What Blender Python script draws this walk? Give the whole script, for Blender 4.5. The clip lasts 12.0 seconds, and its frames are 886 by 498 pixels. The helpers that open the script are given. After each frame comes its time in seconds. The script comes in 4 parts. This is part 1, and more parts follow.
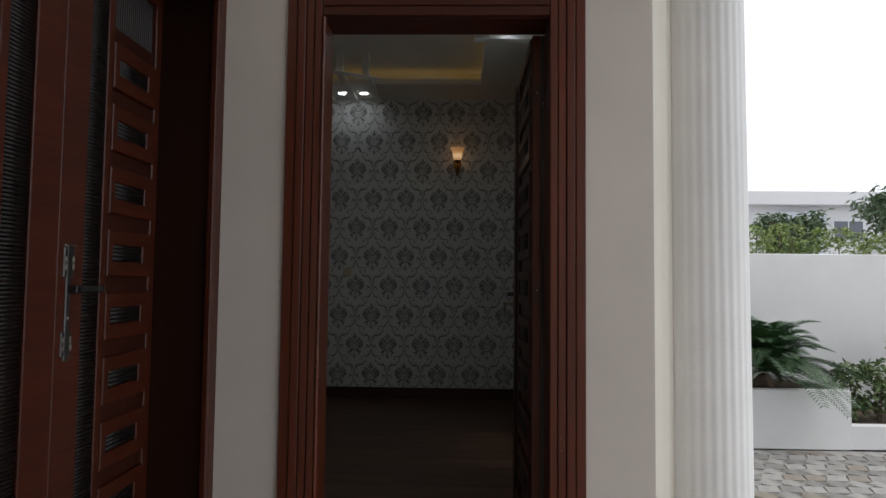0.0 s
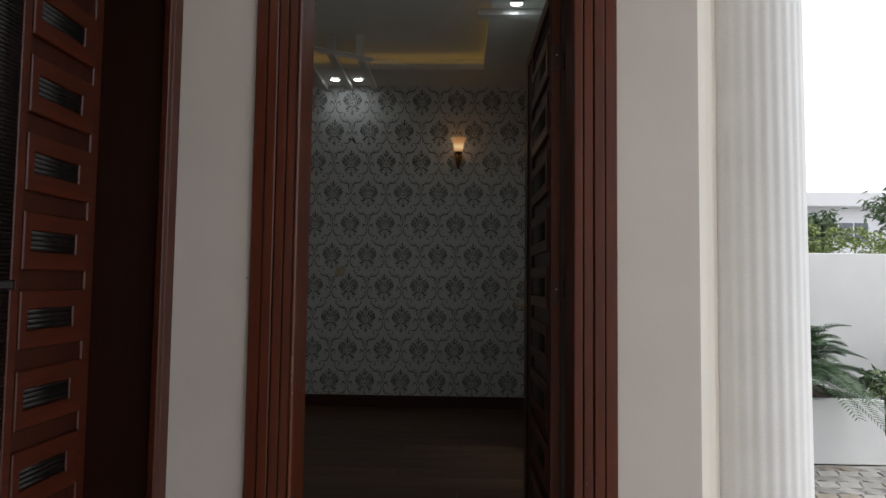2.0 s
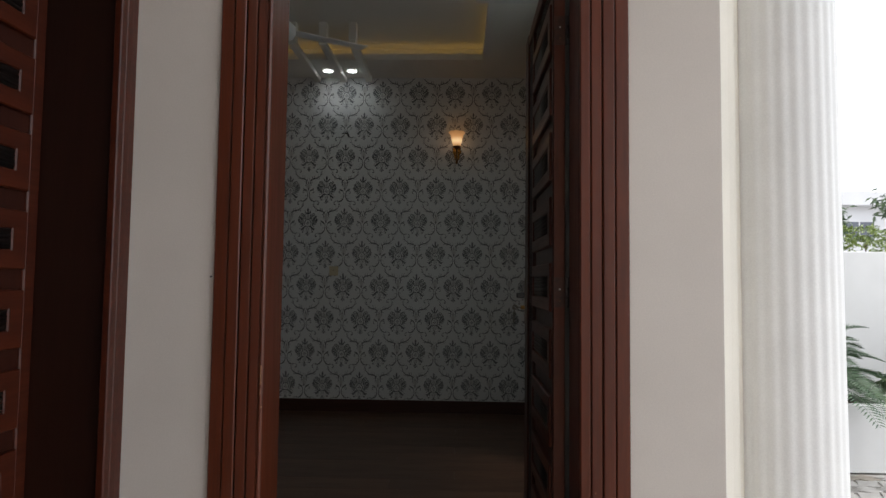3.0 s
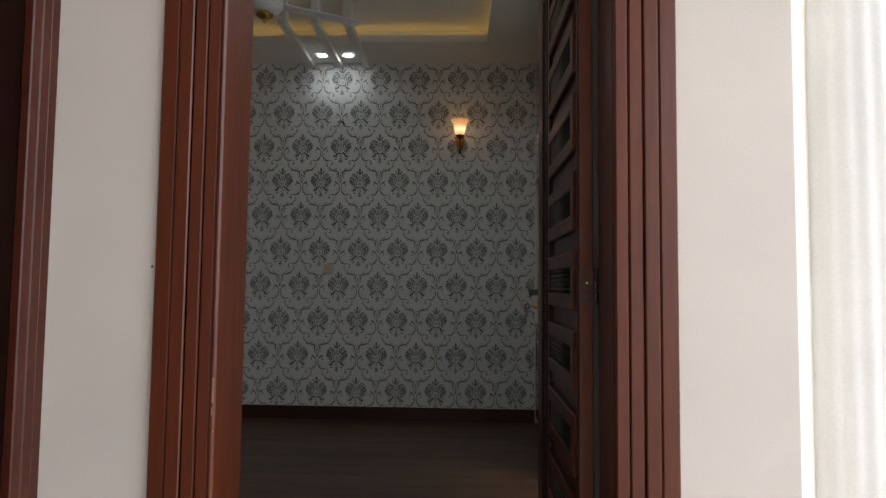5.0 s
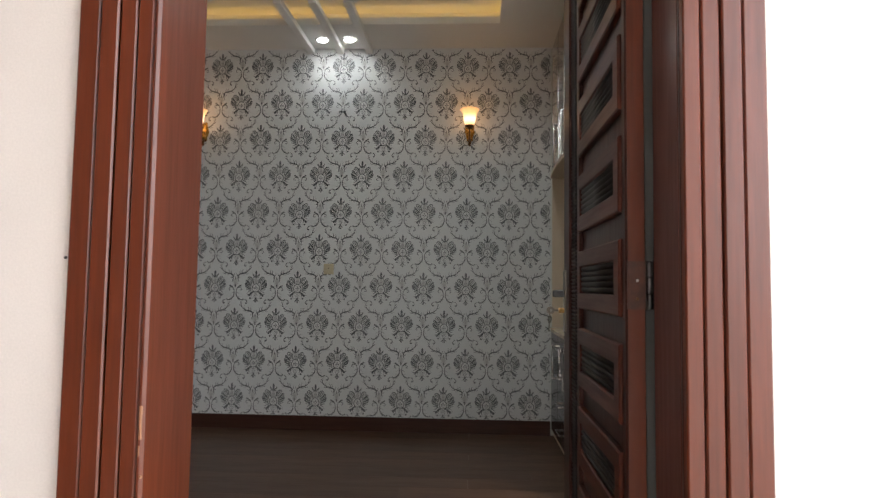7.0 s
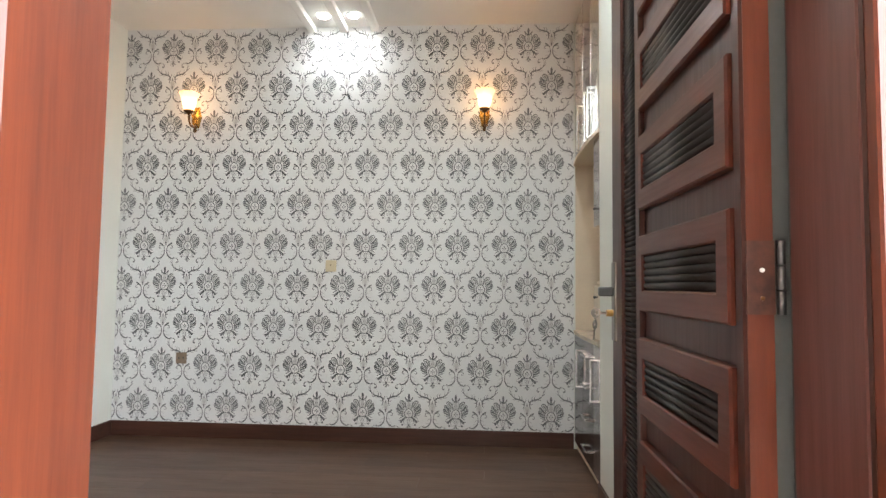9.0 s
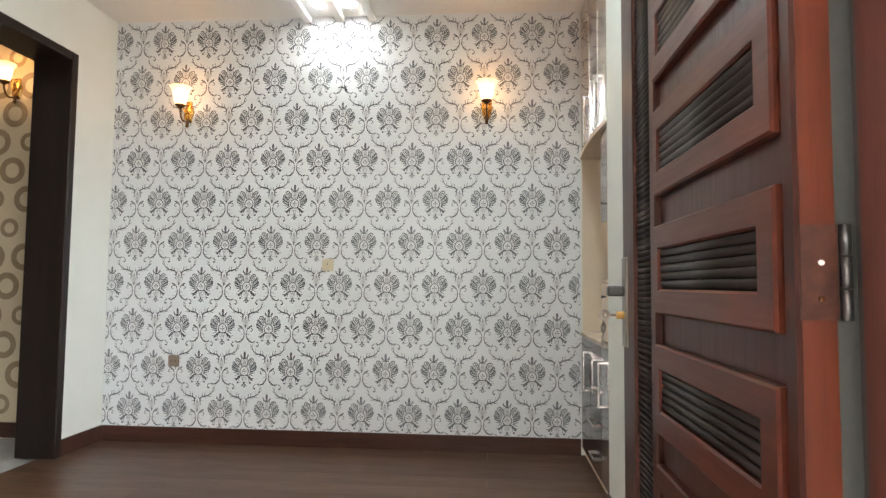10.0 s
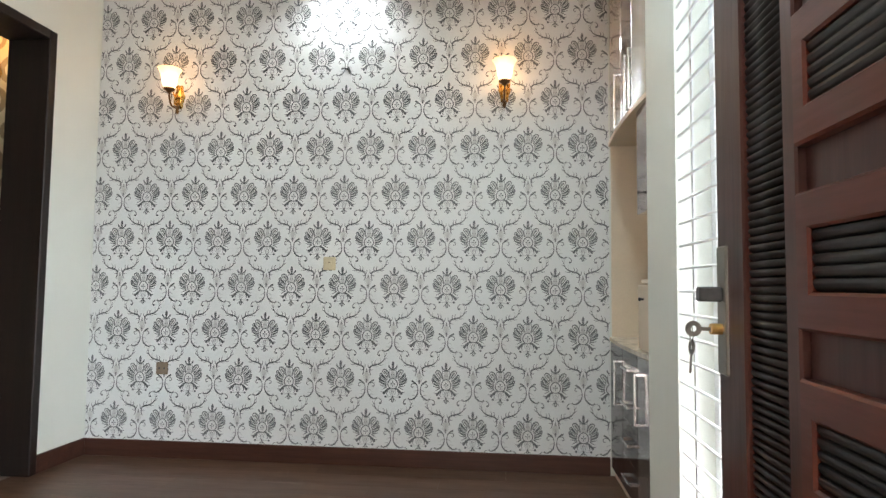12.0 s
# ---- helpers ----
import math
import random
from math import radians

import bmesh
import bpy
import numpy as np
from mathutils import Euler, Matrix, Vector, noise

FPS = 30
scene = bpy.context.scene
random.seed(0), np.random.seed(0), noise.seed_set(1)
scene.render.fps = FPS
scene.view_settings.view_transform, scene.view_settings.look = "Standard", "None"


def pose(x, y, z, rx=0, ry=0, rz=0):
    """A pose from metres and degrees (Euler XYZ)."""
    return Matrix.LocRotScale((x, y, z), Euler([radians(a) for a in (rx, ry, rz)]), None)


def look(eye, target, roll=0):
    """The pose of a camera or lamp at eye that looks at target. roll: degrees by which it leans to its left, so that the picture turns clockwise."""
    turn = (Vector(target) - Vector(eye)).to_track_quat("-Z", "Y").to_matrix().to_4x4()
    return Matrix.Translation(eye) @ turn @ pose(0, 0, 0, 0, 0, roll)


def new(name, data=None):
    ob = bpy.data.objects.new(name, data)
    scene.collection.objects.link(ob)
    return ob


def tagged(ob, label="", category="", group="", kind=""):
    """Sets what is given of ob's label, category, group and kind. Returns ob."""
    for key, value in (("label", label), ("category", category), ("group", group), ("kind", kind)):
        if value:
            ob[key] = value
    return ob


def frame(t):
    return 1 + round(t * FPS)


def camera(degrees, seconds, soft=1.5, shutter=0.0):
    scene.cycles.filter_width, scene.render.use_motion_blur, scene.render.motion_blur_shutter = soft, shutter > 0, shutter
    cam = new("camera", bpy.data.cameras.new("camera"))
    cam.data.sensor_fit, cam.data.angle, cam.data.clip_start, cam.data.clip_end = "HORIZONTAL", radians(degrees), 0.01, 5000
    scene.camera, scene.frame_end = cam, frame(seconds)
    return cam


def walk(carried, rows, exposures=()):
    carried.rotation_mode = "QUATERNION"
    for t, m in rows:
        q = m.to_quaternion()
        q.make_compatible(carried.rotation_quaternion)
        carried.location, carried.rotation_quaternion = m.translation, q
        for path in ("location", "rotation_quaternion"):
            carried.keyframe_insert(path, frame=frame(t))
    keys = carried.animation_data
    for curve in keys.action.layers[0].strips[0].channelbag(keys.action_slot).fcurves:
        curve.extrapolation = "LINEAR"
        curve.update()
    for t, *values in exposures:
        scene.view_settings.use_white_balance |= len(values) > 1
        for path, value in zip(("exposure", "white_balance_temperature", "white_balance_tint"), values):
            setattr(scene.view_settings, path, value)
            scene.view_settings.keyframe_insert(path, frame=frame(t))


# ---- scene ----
cam = camera(73.0, 12.0)
PATH = [
    (0, pose(0.746, -2.509, 1.261, 92.90, -0.61, 1.55)),
    (0.5, pose(0.752, -2.417, 1.254, 92.98, -0.68, 1.63)),
    (1, pose(0.738, -2.316, 1.249, 93.07, -0.69, 1.56)),
    (1.5, pose(0.724, -2.200, 1.243, 93.05, -0.73, 1.45)),
    (2, pose(0.725, -2.077, 1.241, 93.10, -0.72, 1.43)),
    (2.5, pose(0.738, -1.950, 1.240, 93.11, -0.73, 1.49)),
    (3, pose(0.759, -1.836, 1.238, 93.11, -0.67, 1.63)),
    (5, pose(0.759, -1.459, 1.212, 93.26, -0.62, 1.96)),
    (5.5, pose(0.742, -1.391, 1.206, 93.32, -0.70, 1.99)),
    (6, pose(0.733, -1.287, 1.203, 93.38, -0.70, 2.12)),
    (6.5, pose(0.746, -1.179, 1.201, 93.47, -0.71, 2.51)),
    (7, pose(0.750, -1.087, 1.201, 93.50, -0.71, 2.80)),
    (9, pose(0.716, -0.661, 1.191, 93.45, -0.71, 3.83)),
    (9.5, pose(0.738, -0.557, 1.190, 93.45, -0.58, 4.24)),
    (10, pose(0.748, -0.478, 1.190, 93.41, -0.52, 4.51)),
    (10.5, pose(0.738, -0.384, 1.192, 93.33, -0.57, 4.72)),
    (11, pose(0.720, -0.277, 1.189, 93.30, -0.64, 4.91)),
    (11.5, pose(0.715, -0.175, 1.188, 93.31, -0.67, 5.23)),
    (12, pose(0.704, -0.065, 1.189, 93.47, -0.58, 5.61)),
]
EXPOSURES = [(0.0, -0.05, 6500, 10), (3.0, 0.57, 6550, 10), (5.0, 1.40, 6520, 10.5), (7.0, 2.52, 6650, 12), (9.0, 4.02, 6700, 12), (10.0, 4.12, 6600, 11), (12.0, 4.02, 6450, 9)]
walk(cam, PATH, EXPOSURES)

# ---- world and daylight ----
world = bpy.data.worlds.new("sky")
scene.world = world
world.use_nodes = True
wn = world.node_tree
sky = wn.nodes.new("ShaderNodeTexSky")
sky.sky_type = "NISHITA"
sky.sun_disc = False
sky.sun_elevation = radians(73)
sky.sun_rotation = radians(127)
sky.dust_density = 4.0
sky.air_density = 1.0
SKY_STRENGTH = 0.13
wn.nodes["Background"].inputs["Strength"].default_value = SKY_STRENGTH
# thin white overcast over the blue
haze = wn.nodes.new("ShaderNodeMix")
haze.data_type = "RGBA"
haze.inputs[0].default_value = 0.75
haze.inputs[7].default_value = (12.6, 13.0, 13.6, 1)
wn.links.new(sky.outputs["Color"], haze.inputs[6])
wn.links.new(haze.outputs[2], wn.nodes["Background"].inputs["Color"])

sun_data = bpy.data.lights.new("sun", "SUN")
sun_data.energy = 0.9
sun_data.angle = radians(16)
sun_data.color = (1.0, 0.96, 0.9)
sun_lamp = new("sun", sun_data)
sun_lamp.matrix_world = look((4, -3, 16), (0, 0, 0))


# ---- helpers of this scene ----
def link_bm(name, bm, material, parent=None, label="", smooth=False):
    mesh = bpy.data.meshes.new(name)
    bmesh.ops.recalc_face_normals(bm, faces=bm.faces[:])
    bm.to_mesh(mesh)
    bm.free()
    if smooth:
        for p in mesh.polygons:
            p.use_smooth = True
    for m in material if isinstance(material, (list, tuple)) else [material]:
        mesh.materials.append(m)
    ob = new(name, mesh)
    if parent:
        ob.parent = parent
    return tagged(ob, label)


def part(name, bm, material, parent, label="", smooth=False):
    return link_bm(name, bm, material, parent, label, smooth)


def share(name, ob, parent, m):
    """Another piece on the mesh of ob."""
    o = new(name, ob.data)
    o.parent = parent
    o.matrix_basis = m
    return o


def thing(name, label, category, m=None, group="", kind=""):
    ob = new(name)
    ob.empty_display_size = 0.1
    if m is not None:
        ob.matrix_basis = m
    return tagged(ob, label, category, group, kind)


def box(bm, x0, x1, y0, y1, z0, z1, bevel=0.0, seg=1):
    r = bmesh.ops.create_cube(bm, size=1.0)
    vs = r["verts"]
    for v in vs:
        v.co = Vector(((x0 + x1) / 2 + v.co.x * (x1 - x0), (y0 + y1) / 2 + v.co.y * (y1 - y0), (z0 + z1) / 2 + v.co.z * (z1 - z0)))
    if bevel > 0:
        es = list({e for v in vs for e in v.link_edges})
        bmesh.ops.bevel(bm, geom=es, offset=bevel, segments=seg, affect="EDGES", profile=0.5)
    return bm


def boxes(*dims, bevel=0.0):
    bm = bmesh.new()
    for d in dims:
        box(bm, *d, bevel=bevel)
    return bm


def lathe(bm, profile, steps=24, cx=0.0, cy=0.0, wave=None):
    """Turn (radius, z) pairs about the z axis. wave(i, angle) scales the radius."""
    rings = []
    for k, (r, z) in enumerate(profile):
        ring = []
        for i in range(steps):
            a = 2 * math.pi * i / steps
            q = r * (wave(k, a) if wave else 1.0)
            ring.append(bm.verts.new((cx + q * math.cos(a), cy + q * math.sin(a), z)))
        rings.append(ring)
    for a, b in zip(rings, rings[1:]):
        for i in range(steps):
            j = (i + 1) % steps
            bm.faces.new((a[i], a[j], b[j], b[i]))
    return rings


def tube(bm, pts, r, steps=8, taper=None):
    """A round bar along pts."""
    rings = []
    pts = [Vector(p) for p in pts]
    for k, p in enumerate(pts):
        d = (pts[min(k + 1, len(pts) - 1)] - pts[max(k - 1, 0)]).normalized()
        side = d.cross(Vector((0, 0, 1)))
        if side.length < 1e-3:
            side = d.cross(Vector((0, 1, 0)))
        side.normalize()
        up = side.cross(d)
        q = r * (taper(k / (len(pts) - 1)) if taper else 1.0)
        rings.append([bm.verts.new(p + q * (math.cos(a) * side + math.sin(a) * up)) for a in [2 * math.pi * i / steps for i in range(steps)]])
    for a, b in zip(rings, rings[1:]):
        for i in range(steps):
            j = (i + 1) % steps
            bm.faces.new((a[i], a[j], b[j], b[i]))
    bm.faces.new(rings[0][::-1])
    bm.faces.new(rings[-1])


# ---- materials ----
def nodes_of(name):
    m = bpy.data.materials.new(name)
    m.use_nodes = True
    t = m.node_tree
    return m, t, t.nodes["Principled BSDF"]


def noise_at(t, scale, detail=4.0, stretch=(1, 1, 1), rough=0.6):
    co = t.nodes.new("ShaderNodeTexCoord")
    mp = t.nodes.new("ShaderNodeMapping")
    mp.inputs["Scale"].default_value = stretch
    t.links.new(co.outputs["Object"], mp.inputs["Vector"])
    n = t.nodes.new("ShaderNodeTexNoise")
    n.inputs["Scale"].default_value = scale
    n.inputs["Detail"].default_value = detail
    n.inputs["Roughness"].default_value = rough
    t.links.new(mp.outputs["Vector"], n.inputs["Vector"])
    return n


def ramp(t, source, stops):
    r = t.nodes.new("ShaderNodeValToRGB")
    els = r.color_ramp.elements
    while len(els) < len(stops):
        els.new(0.5)
    for e, (p, c) in zip(els, stops):
        e.position = p
        e.color = (*c, 1)
    t.links.new(source, r.inputs["Fac"])
    return r


def mixed(t, kind, fac, a, b):
    m = t.nodes.new("ShaderNodeMix")
    m.data_type = "RGBA"
    m.blend_type = kind
    for sock, val in ((m.inputs[0], fac), (m.inputs[6], a), (m.inputs[7], b)):
        if isinstance(val, (int, float)):
            sock.default_value = val
        elif isinstance(val, tuple):
            sock.default_value = (*val, 1)
        else:
            t.links.new(val, sock)
    return m.outputs[2]


def bump_from(t, p, source, strength, distance):
    b = t.nodes.new("ShaderNodeBump")
    b.inputs["Strength"].default_value = strength
    b.inputs["Distance"].default_value = distance
    t.links.new(source, b.inputs["Height"])
    t.links.new(b.outputs["Normal"], p.inputs["Normal"])


def plain(name, col, rough=0.5, metal=0.0, vary=0.08, scale=3.0, grain=120.0, bump=0.15, dist=0.002, coat=0.0):
    """A surface with broad stains and a fine grain."""
    m, t, p = nodes_of(name)
    broad, fine = noise_at(t, scale), noise_at(t, grain, 3.0)
    dark = tuple(c * (1 - vary) for c in col)
    light = tuple(min(1, c * (1 + vary)) for c in col)
    r = ramp(t, broad.outputs["Fac"], [(0.3, dark), (0.7, light)])
    g = ramp(t, fine.outputs["Fac"], [(0.25, (0.9, 0.9, 0.9)), (0.75, (1, 1, 1))])
    t.links.new(mixed(t, "MULTIPLY", 1.0, r.outputs["Color"], g.outputs["Color"]), p.inputs["Base Color"])
    rr = ramp(t, broad.outputs["Fac"], [(0.2, (rough * 0.85,) * 3), (0.8, (min(1, rough * 1.15),) * 3)])
    t.links.new(rr.outputs["Color"], p.inputs["Roughness"])
    p.inputs["Metallic"].default_value = metal
    p.inputs["Coat Weight"].default_value = coat
    p.inputs["Coat Roughness"].default_value = 0.15
    if bump:
        bump_from(t, p, fine.outputs["Fac"], bump, dist)
    return m


def wood(name, dark, light, stretch, rough=0.35, coat=0.3, vary_piece=0.0, scale=1.0):
    """Stained timber; stretch is small along the grain."""
    m, t, p = nodes_of(name)
    a = noise_at(t, 9.0 * scale, 5.0, stretch, 0.65)
    b = noise_at(t, 60.0 * scale, 4.0, stretch, 0.7)
    c = noise_at(t, 1.3, 2.0)
    r = ramp(t, a.outputs["Fac"], [(0.28, dark), (0.72, light)])
    g = ramp(t, b.outputs["Fac"], [(0.3, (0.72, 0.7, 0.68)), (0.62, (1, 1, 1))])
    k = ramp(t, c.outputs["Fac"], [(0.25, (0.86, 0.85, 0.84)), (0.75, (1, 1, 1))])
    col = mixed(t, "MULTIPLY", 1.0, r.outputs["Color"], g.outputs["Color"])
    col = mixed(t, "MULTIPLY", 1.0, col, k.outputs["Color"])
    if vary_piece:
        info = t.nodes.new("ShaderNodeObjectInfo")
        q = ramp(t, info.outputs["Random"], [(0.0, (1 - vary_piece,) * 3), (1.0, (1, 1, 1))])
        col = mixed(t, "MULTIPLY", 1.0, col, q.outputs["Color"])
    t.links.new(col, p.inputs["Base Color"])
    rr = ramp(t, b.outputs["Fac"], [(0.2, (rough * 1.2,) * 3), (0.8, (rough * 0.85,) * 3)])
    t.links.new(rr.outputs["Color"], p.inputs["Roughness"])
    p.inputs["Specular IOR Level"].default_value = 0.32
    p.inputs["Coat Weight"].default_value = coat
    p.inputs["Coat Roughness"].default_value = 0.2
    bump_from(t, p, b.outputs["Fac"], 0.12, 0.001)
    return m


def glowing(name, col, strength, base=(0.8, 0.8, 0.8)):
    m, t, p = nodes_of(name)
    p.inputs["Base Color"].default_value = (*base, 1)
    p.inputs["Emission Color"].default_value = (*col, 1)
    p.inputs["Emission Strength"].default_value = strength
    p.inputs["Roughness"].default_value = 0.3
    return m


def clear_glass(name, tint, rough=0.02):
    m, t, p = nodes_of(name)
    p.inputs["Base Color"].default_value = (*tint, 1)
    p.inputs["Transmission Weight"].default_value = 1.0
    p.inputs["Roughness"].default_value = rough
    p.inputs["IOR"].default_value = 1.45
    return m


facade_paint = plain("facade_paint", (0.665, 0.61, 0.56), 0.75, vary=0.05, scale=1.6, grain=220, bump=0.2, dist=0.0015)
cream_paint = plain("cream_paint", (0.80, 0.755, 0.665), 0.6, vary=0.04, scale=2.5, grain=200, bump=0.15)
column_paint = plain("column_paint", (0.88, 0.88, 0.87), 0.6, vary=0.05, scale=2.5, grain=200, bump=0.15)
room_paint = plain("room_paint", (0.71, 0.725, 0.67), 0.65, vary=0.03, scale=1.8, grain=260, bump=0.1, dist=0.001)
ceiling_paint = plain("ceiling_paint", (0.78, 0.76, 0.72), 0.7, vary=0.03, scale=1.5, grain=240, bump=0.08)
gloss_paint = plain("gloss_paint", (0.78, 0.77, 0.75), 0.22, vary=0.03, scale=1.5, grain=240, bump=0.05)
garden_paint = plain("garden_paint", (0.66, 0.66, 0.66), 0.8, vary=0.08, scale=0.9, grain=120, bump=0.25)
Z_GRAIN, H_GRAIN, X_GRAIN = (1, 1, 0.06), (0.06, 1, 1), (0.06, 1, 1)
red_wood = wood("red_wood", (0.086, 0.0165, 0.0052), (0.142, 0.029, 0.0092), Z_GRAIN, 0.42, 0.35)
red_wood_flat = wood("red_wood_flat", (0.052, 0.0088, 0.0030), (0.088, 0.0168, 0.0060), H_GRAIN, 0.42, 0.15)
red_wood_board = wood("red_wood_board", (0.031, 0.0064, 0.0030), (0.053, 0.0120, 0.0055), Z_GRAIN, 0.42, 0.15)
# much darker copy of the red wood, for the main door's jambs only
dark_jamb_wood = wood("dark_jamb_wood", (0.016, 0.0046, 0.0024), (0.029, 0.0084, 0.0042), Z_GRAIN, 0.42, 0.12)
# duller copy of red_wood: shade on the right jamb put into the colour
red_wood_shaded = wood("red_wood_shaded", (0.078, 0.024, 0.017), (0.125, 0.042, 0.030), Z_GRAIN, 0.42, 0.25)
dim_rebate_grey = plain("dim_rebate_grey", (0.058, 0.064, 0.060), 0.7, vary=0.12, scale=8, grain=90, bump=0.1)
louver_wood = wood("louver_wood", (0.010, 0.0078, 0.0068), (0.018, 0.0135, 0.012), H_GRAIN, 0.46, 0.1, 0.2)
dark_wood = wood("dark_wood", (0.008, 0.0042, 0.0032), (0.018, 0.0084, 0.006), Z_GRAIN, 0.4, 0.15)
skirting_wood = wood("skirting_wood", (0.045, 0.018, 0.012), (0.085, 0.033, 0.022), X_GRAIN, 0.38, 0.25)
floor_wood = wood("floor_wood", (0.080, 0.042, 0.025), (0.175, 0.092, 0.056), X_GRAIN, 0.38, 0.1, 0.25, 0.8)
paper = plain("wallpaper_paper", (0.722, 0.724, 0.716), 0.62, vary=0.03, scale=6, grain=180, bump=0.25, dist=0.001)
print_dark = plain("wallpaper_ink", (0.150, 0.152, 0.160), 0.5, vary=0.25, scale=35, grain=300, bump=0.1)
print_mid = plain("wallpaper_wash", (0.47, 0.465, 0.465), 0.55, vary=0.15, scale=30, grain=300, bump=0.1)
ring_paper = plain("ring_paper", (0.62, 0.52, 0.36), 0.6, vary=0.04, scale=5, grain=200, bump=0.2)
ring_ink = plain("ring_ink", (0.30, 0.22, 0.13), 0.55, vary=0.12, scale=20, grain=250, bump=0.1)
gold = plain("gold", (0.62, 0.36, 0.10), 0.25, 1.0, vary=0.25, scale=40, grain=200, bump=0.2)
bronze = plain("bronze", (0.16, 0.085, 0.04), 0.35, 1.0, vary=0.3, scale=40, grain=200, bump=0.2)
chrome = plain("chrome", (0.82, 0.82, 0.82), 0.14, 1.0, vary=0.05, scale=20, grain=300, bump=0.03)
steel = plain("steel", (0.25, 0.225, 0.195), 0.35, 1.0, vary=0.1, scale=30, grain=300, bump=0.08)
dark_steel = plain("dark_steel", (0.10, 0.10, 0.10), 0.35, 0.9, vary=0.15, scale=30, grain=300, bump=0.08)
brass = plain("brass", (0.60, 0.36, 0.12), 0.3, 1.0, vary=0.1, scale=30, grain=300, bump=0.05)
copper_stain = plain("hinge_plate", (0.058, 0.019, 0.011), 0.4, 0.15, vary=0.5, scale=45, grain=200, bump=0.15)
white_metal = plain("white_metal", (0.78, 0.79, 0.80), 0.35, vary=0.04, scale=6, grain=200, bump=0.05)
switch_plastic = plain("switch_plastic", (0.62, 0.53, 0.36), 0.4, vary=0.04, scale=30, grain=200, bump=0.05)
brown_plastic = plain("brown_plastic", (0.24, 0.18, 0.13), 0.4, vary=0.1, scale=30, grain=200, bump=0.05)
beige_board = plain("beige_board", (0.66, 0.54, 0.40), 0.4, vary=0.05, scale=3, grain=150, bump=0.05)
marble_top = plain("counter_stone", (0.58, 0.50, 0.40), 0.2, vary=0.25, scale=14, grain=80, bump=0.03)
gloss_brown = plain("gloss_brown", (0.050, 0.028, 0.022), 0.14, vary=0.15, scale=5, grain=150, bump=0.02, coat=0.1)
mirror_brown = plain("figured_laminate", (0.20, 0.13, 0.10), 0.18, vary=0.6, scale=9, grain=60, bump=0.02, coat=0.5)
pane_glass = clear_glass("pane_glass", (0.0075, 0.0083, 0.0095), 0.5)
pale_gloss = plain("pale_gloss", (0.62, 0.58, 0.48), 0.08, vary=0.04, scale=4, grain=150, bump=0.0, coat=1.0)
bronze_gloss = plain("bronze_gloss", (0.20, 0.12, 0.09), 0.08, 0.3, vary=0.1, scale=4, grain=150, bump=0.0, coat=1.0)
beige_gloss = plain("beige_gloss", (0.60, 0.42, 0.26), 0.08, vary=0.05, scale=4, grain=150, bump=0.0, coat=1.0)
grey_gloss = plain("grey_gloss", (0.22, 0.20, 0.19), 0.1, 0.3, vary=0.08, scale=4, grain=150, bump=0.0, coat=1.0)
soil = plain("soil", (0.08, 0.055, 0.035), 0.95, vary=0.3, scale=8, grain=60, bump=0.6, dist=0.01)
concrete = plain("concrete", (0.40, 0.39, 0.37), 0.85, vary=0.12, scale=1.2, grain=90, bump=0.4)
porch_stone = plain("porch_stone", (0.42, 0.38, 0.33), 0.3, vary=0.15, scale=5, grain=90, bump=0.05)
bark = plain("bark", (0.11, 0.08, 0.055), 0.9, vary=0.3, scale=20, grain=120, bump=0.6, dist=0.006)


def leaf_material(name, a, b, rough=0.45):
    m, t, p = nodes_of(name)
    geo = t.nodes.new("ShaderNodeNewGeometry")
    r = ramp(t, geo.outputs["Random Per Island"], [(0.0, a), (1.0, b)])
    t.links.new(r.outputs["Color"], p.inputs["Base Color"])
    p.inputs["Roughness"].default_value = rough
    return m


palm_leaf = leaf_material("palm_leaf", (0.016, 0.050, 0.016), (0.045, 0.11, 0.035))
hedge_leaf = leaf_material("hedge_leaf", (0.09, 0.14, 0.03), (0.22, 0.28, 0.07))
shrub_leaf = leaf_material("shrub_leaf", (0.035, 0.075, 0.025), (0.14, 0.19, 0.07))
tree_leaf = leaf_material("tree_leaf", (0.03, 0.06, 0.025), (0.08, 0.12, 0.05))

# ---- the setting ----
BACK, LEFT, RIGHT, TOP = 3.881, -2.166, 1.370, 3.213
FRONT_IN = 0.23
WT = 0.23


def setting(name, bm, material, label="", category=""):
    return tagged(link_bm(name, bm, material), label, category, kind="structure")


# front wall of the house with the office door's opening
JX0, JX1, HEAD = 0.159, 1.118, 2.378
setting("wall_front", boxes(
    (-2.4, 0.05, 0, WT, -0.15, 3.9), (1.24, 1.555, 0, WT, -0.15, 3.9),
    (0.05, 1.24, 0, WT, HEAD + 0.11, 3.9)), facade_paint, "warm grey painted plaster front wall", "wall")
# slanted corner return with small mouldings
bm = bmesh.new()
n_step = 7
A, Bp = Vector((1.555, 0.0, 0)), Vector((1.767, 0.303, 0))
nrm = Vector((0.303, -0.212, 0)).normalized()
outline = []
for i in range(n_step + 1):
    q = A.lerp(Bp, i / n_step)
    off = 0.007 if i in (3, 5) else 0.0
    outline.append(q + nrm * off)
outline += [Vector((1.767, 0.5, 0)), Vector((1.555, 0.5, 0))]
low = [bm.verts.new((q.x, q.y, -0.29)) for q in outline]
high = [bm.verts.new((q.x, q.y, 3.9)) for q in outline]
for i in range(len(outline)):
    j = (i + 1) % len(outline)
    bm.faces.new((low[i], low[j], high[j], high[i]))
bm.faces.new(high)
setting("corner_pilaster", bm, cream_paint, "cream painted moulded corner pilaster", "pilaster")

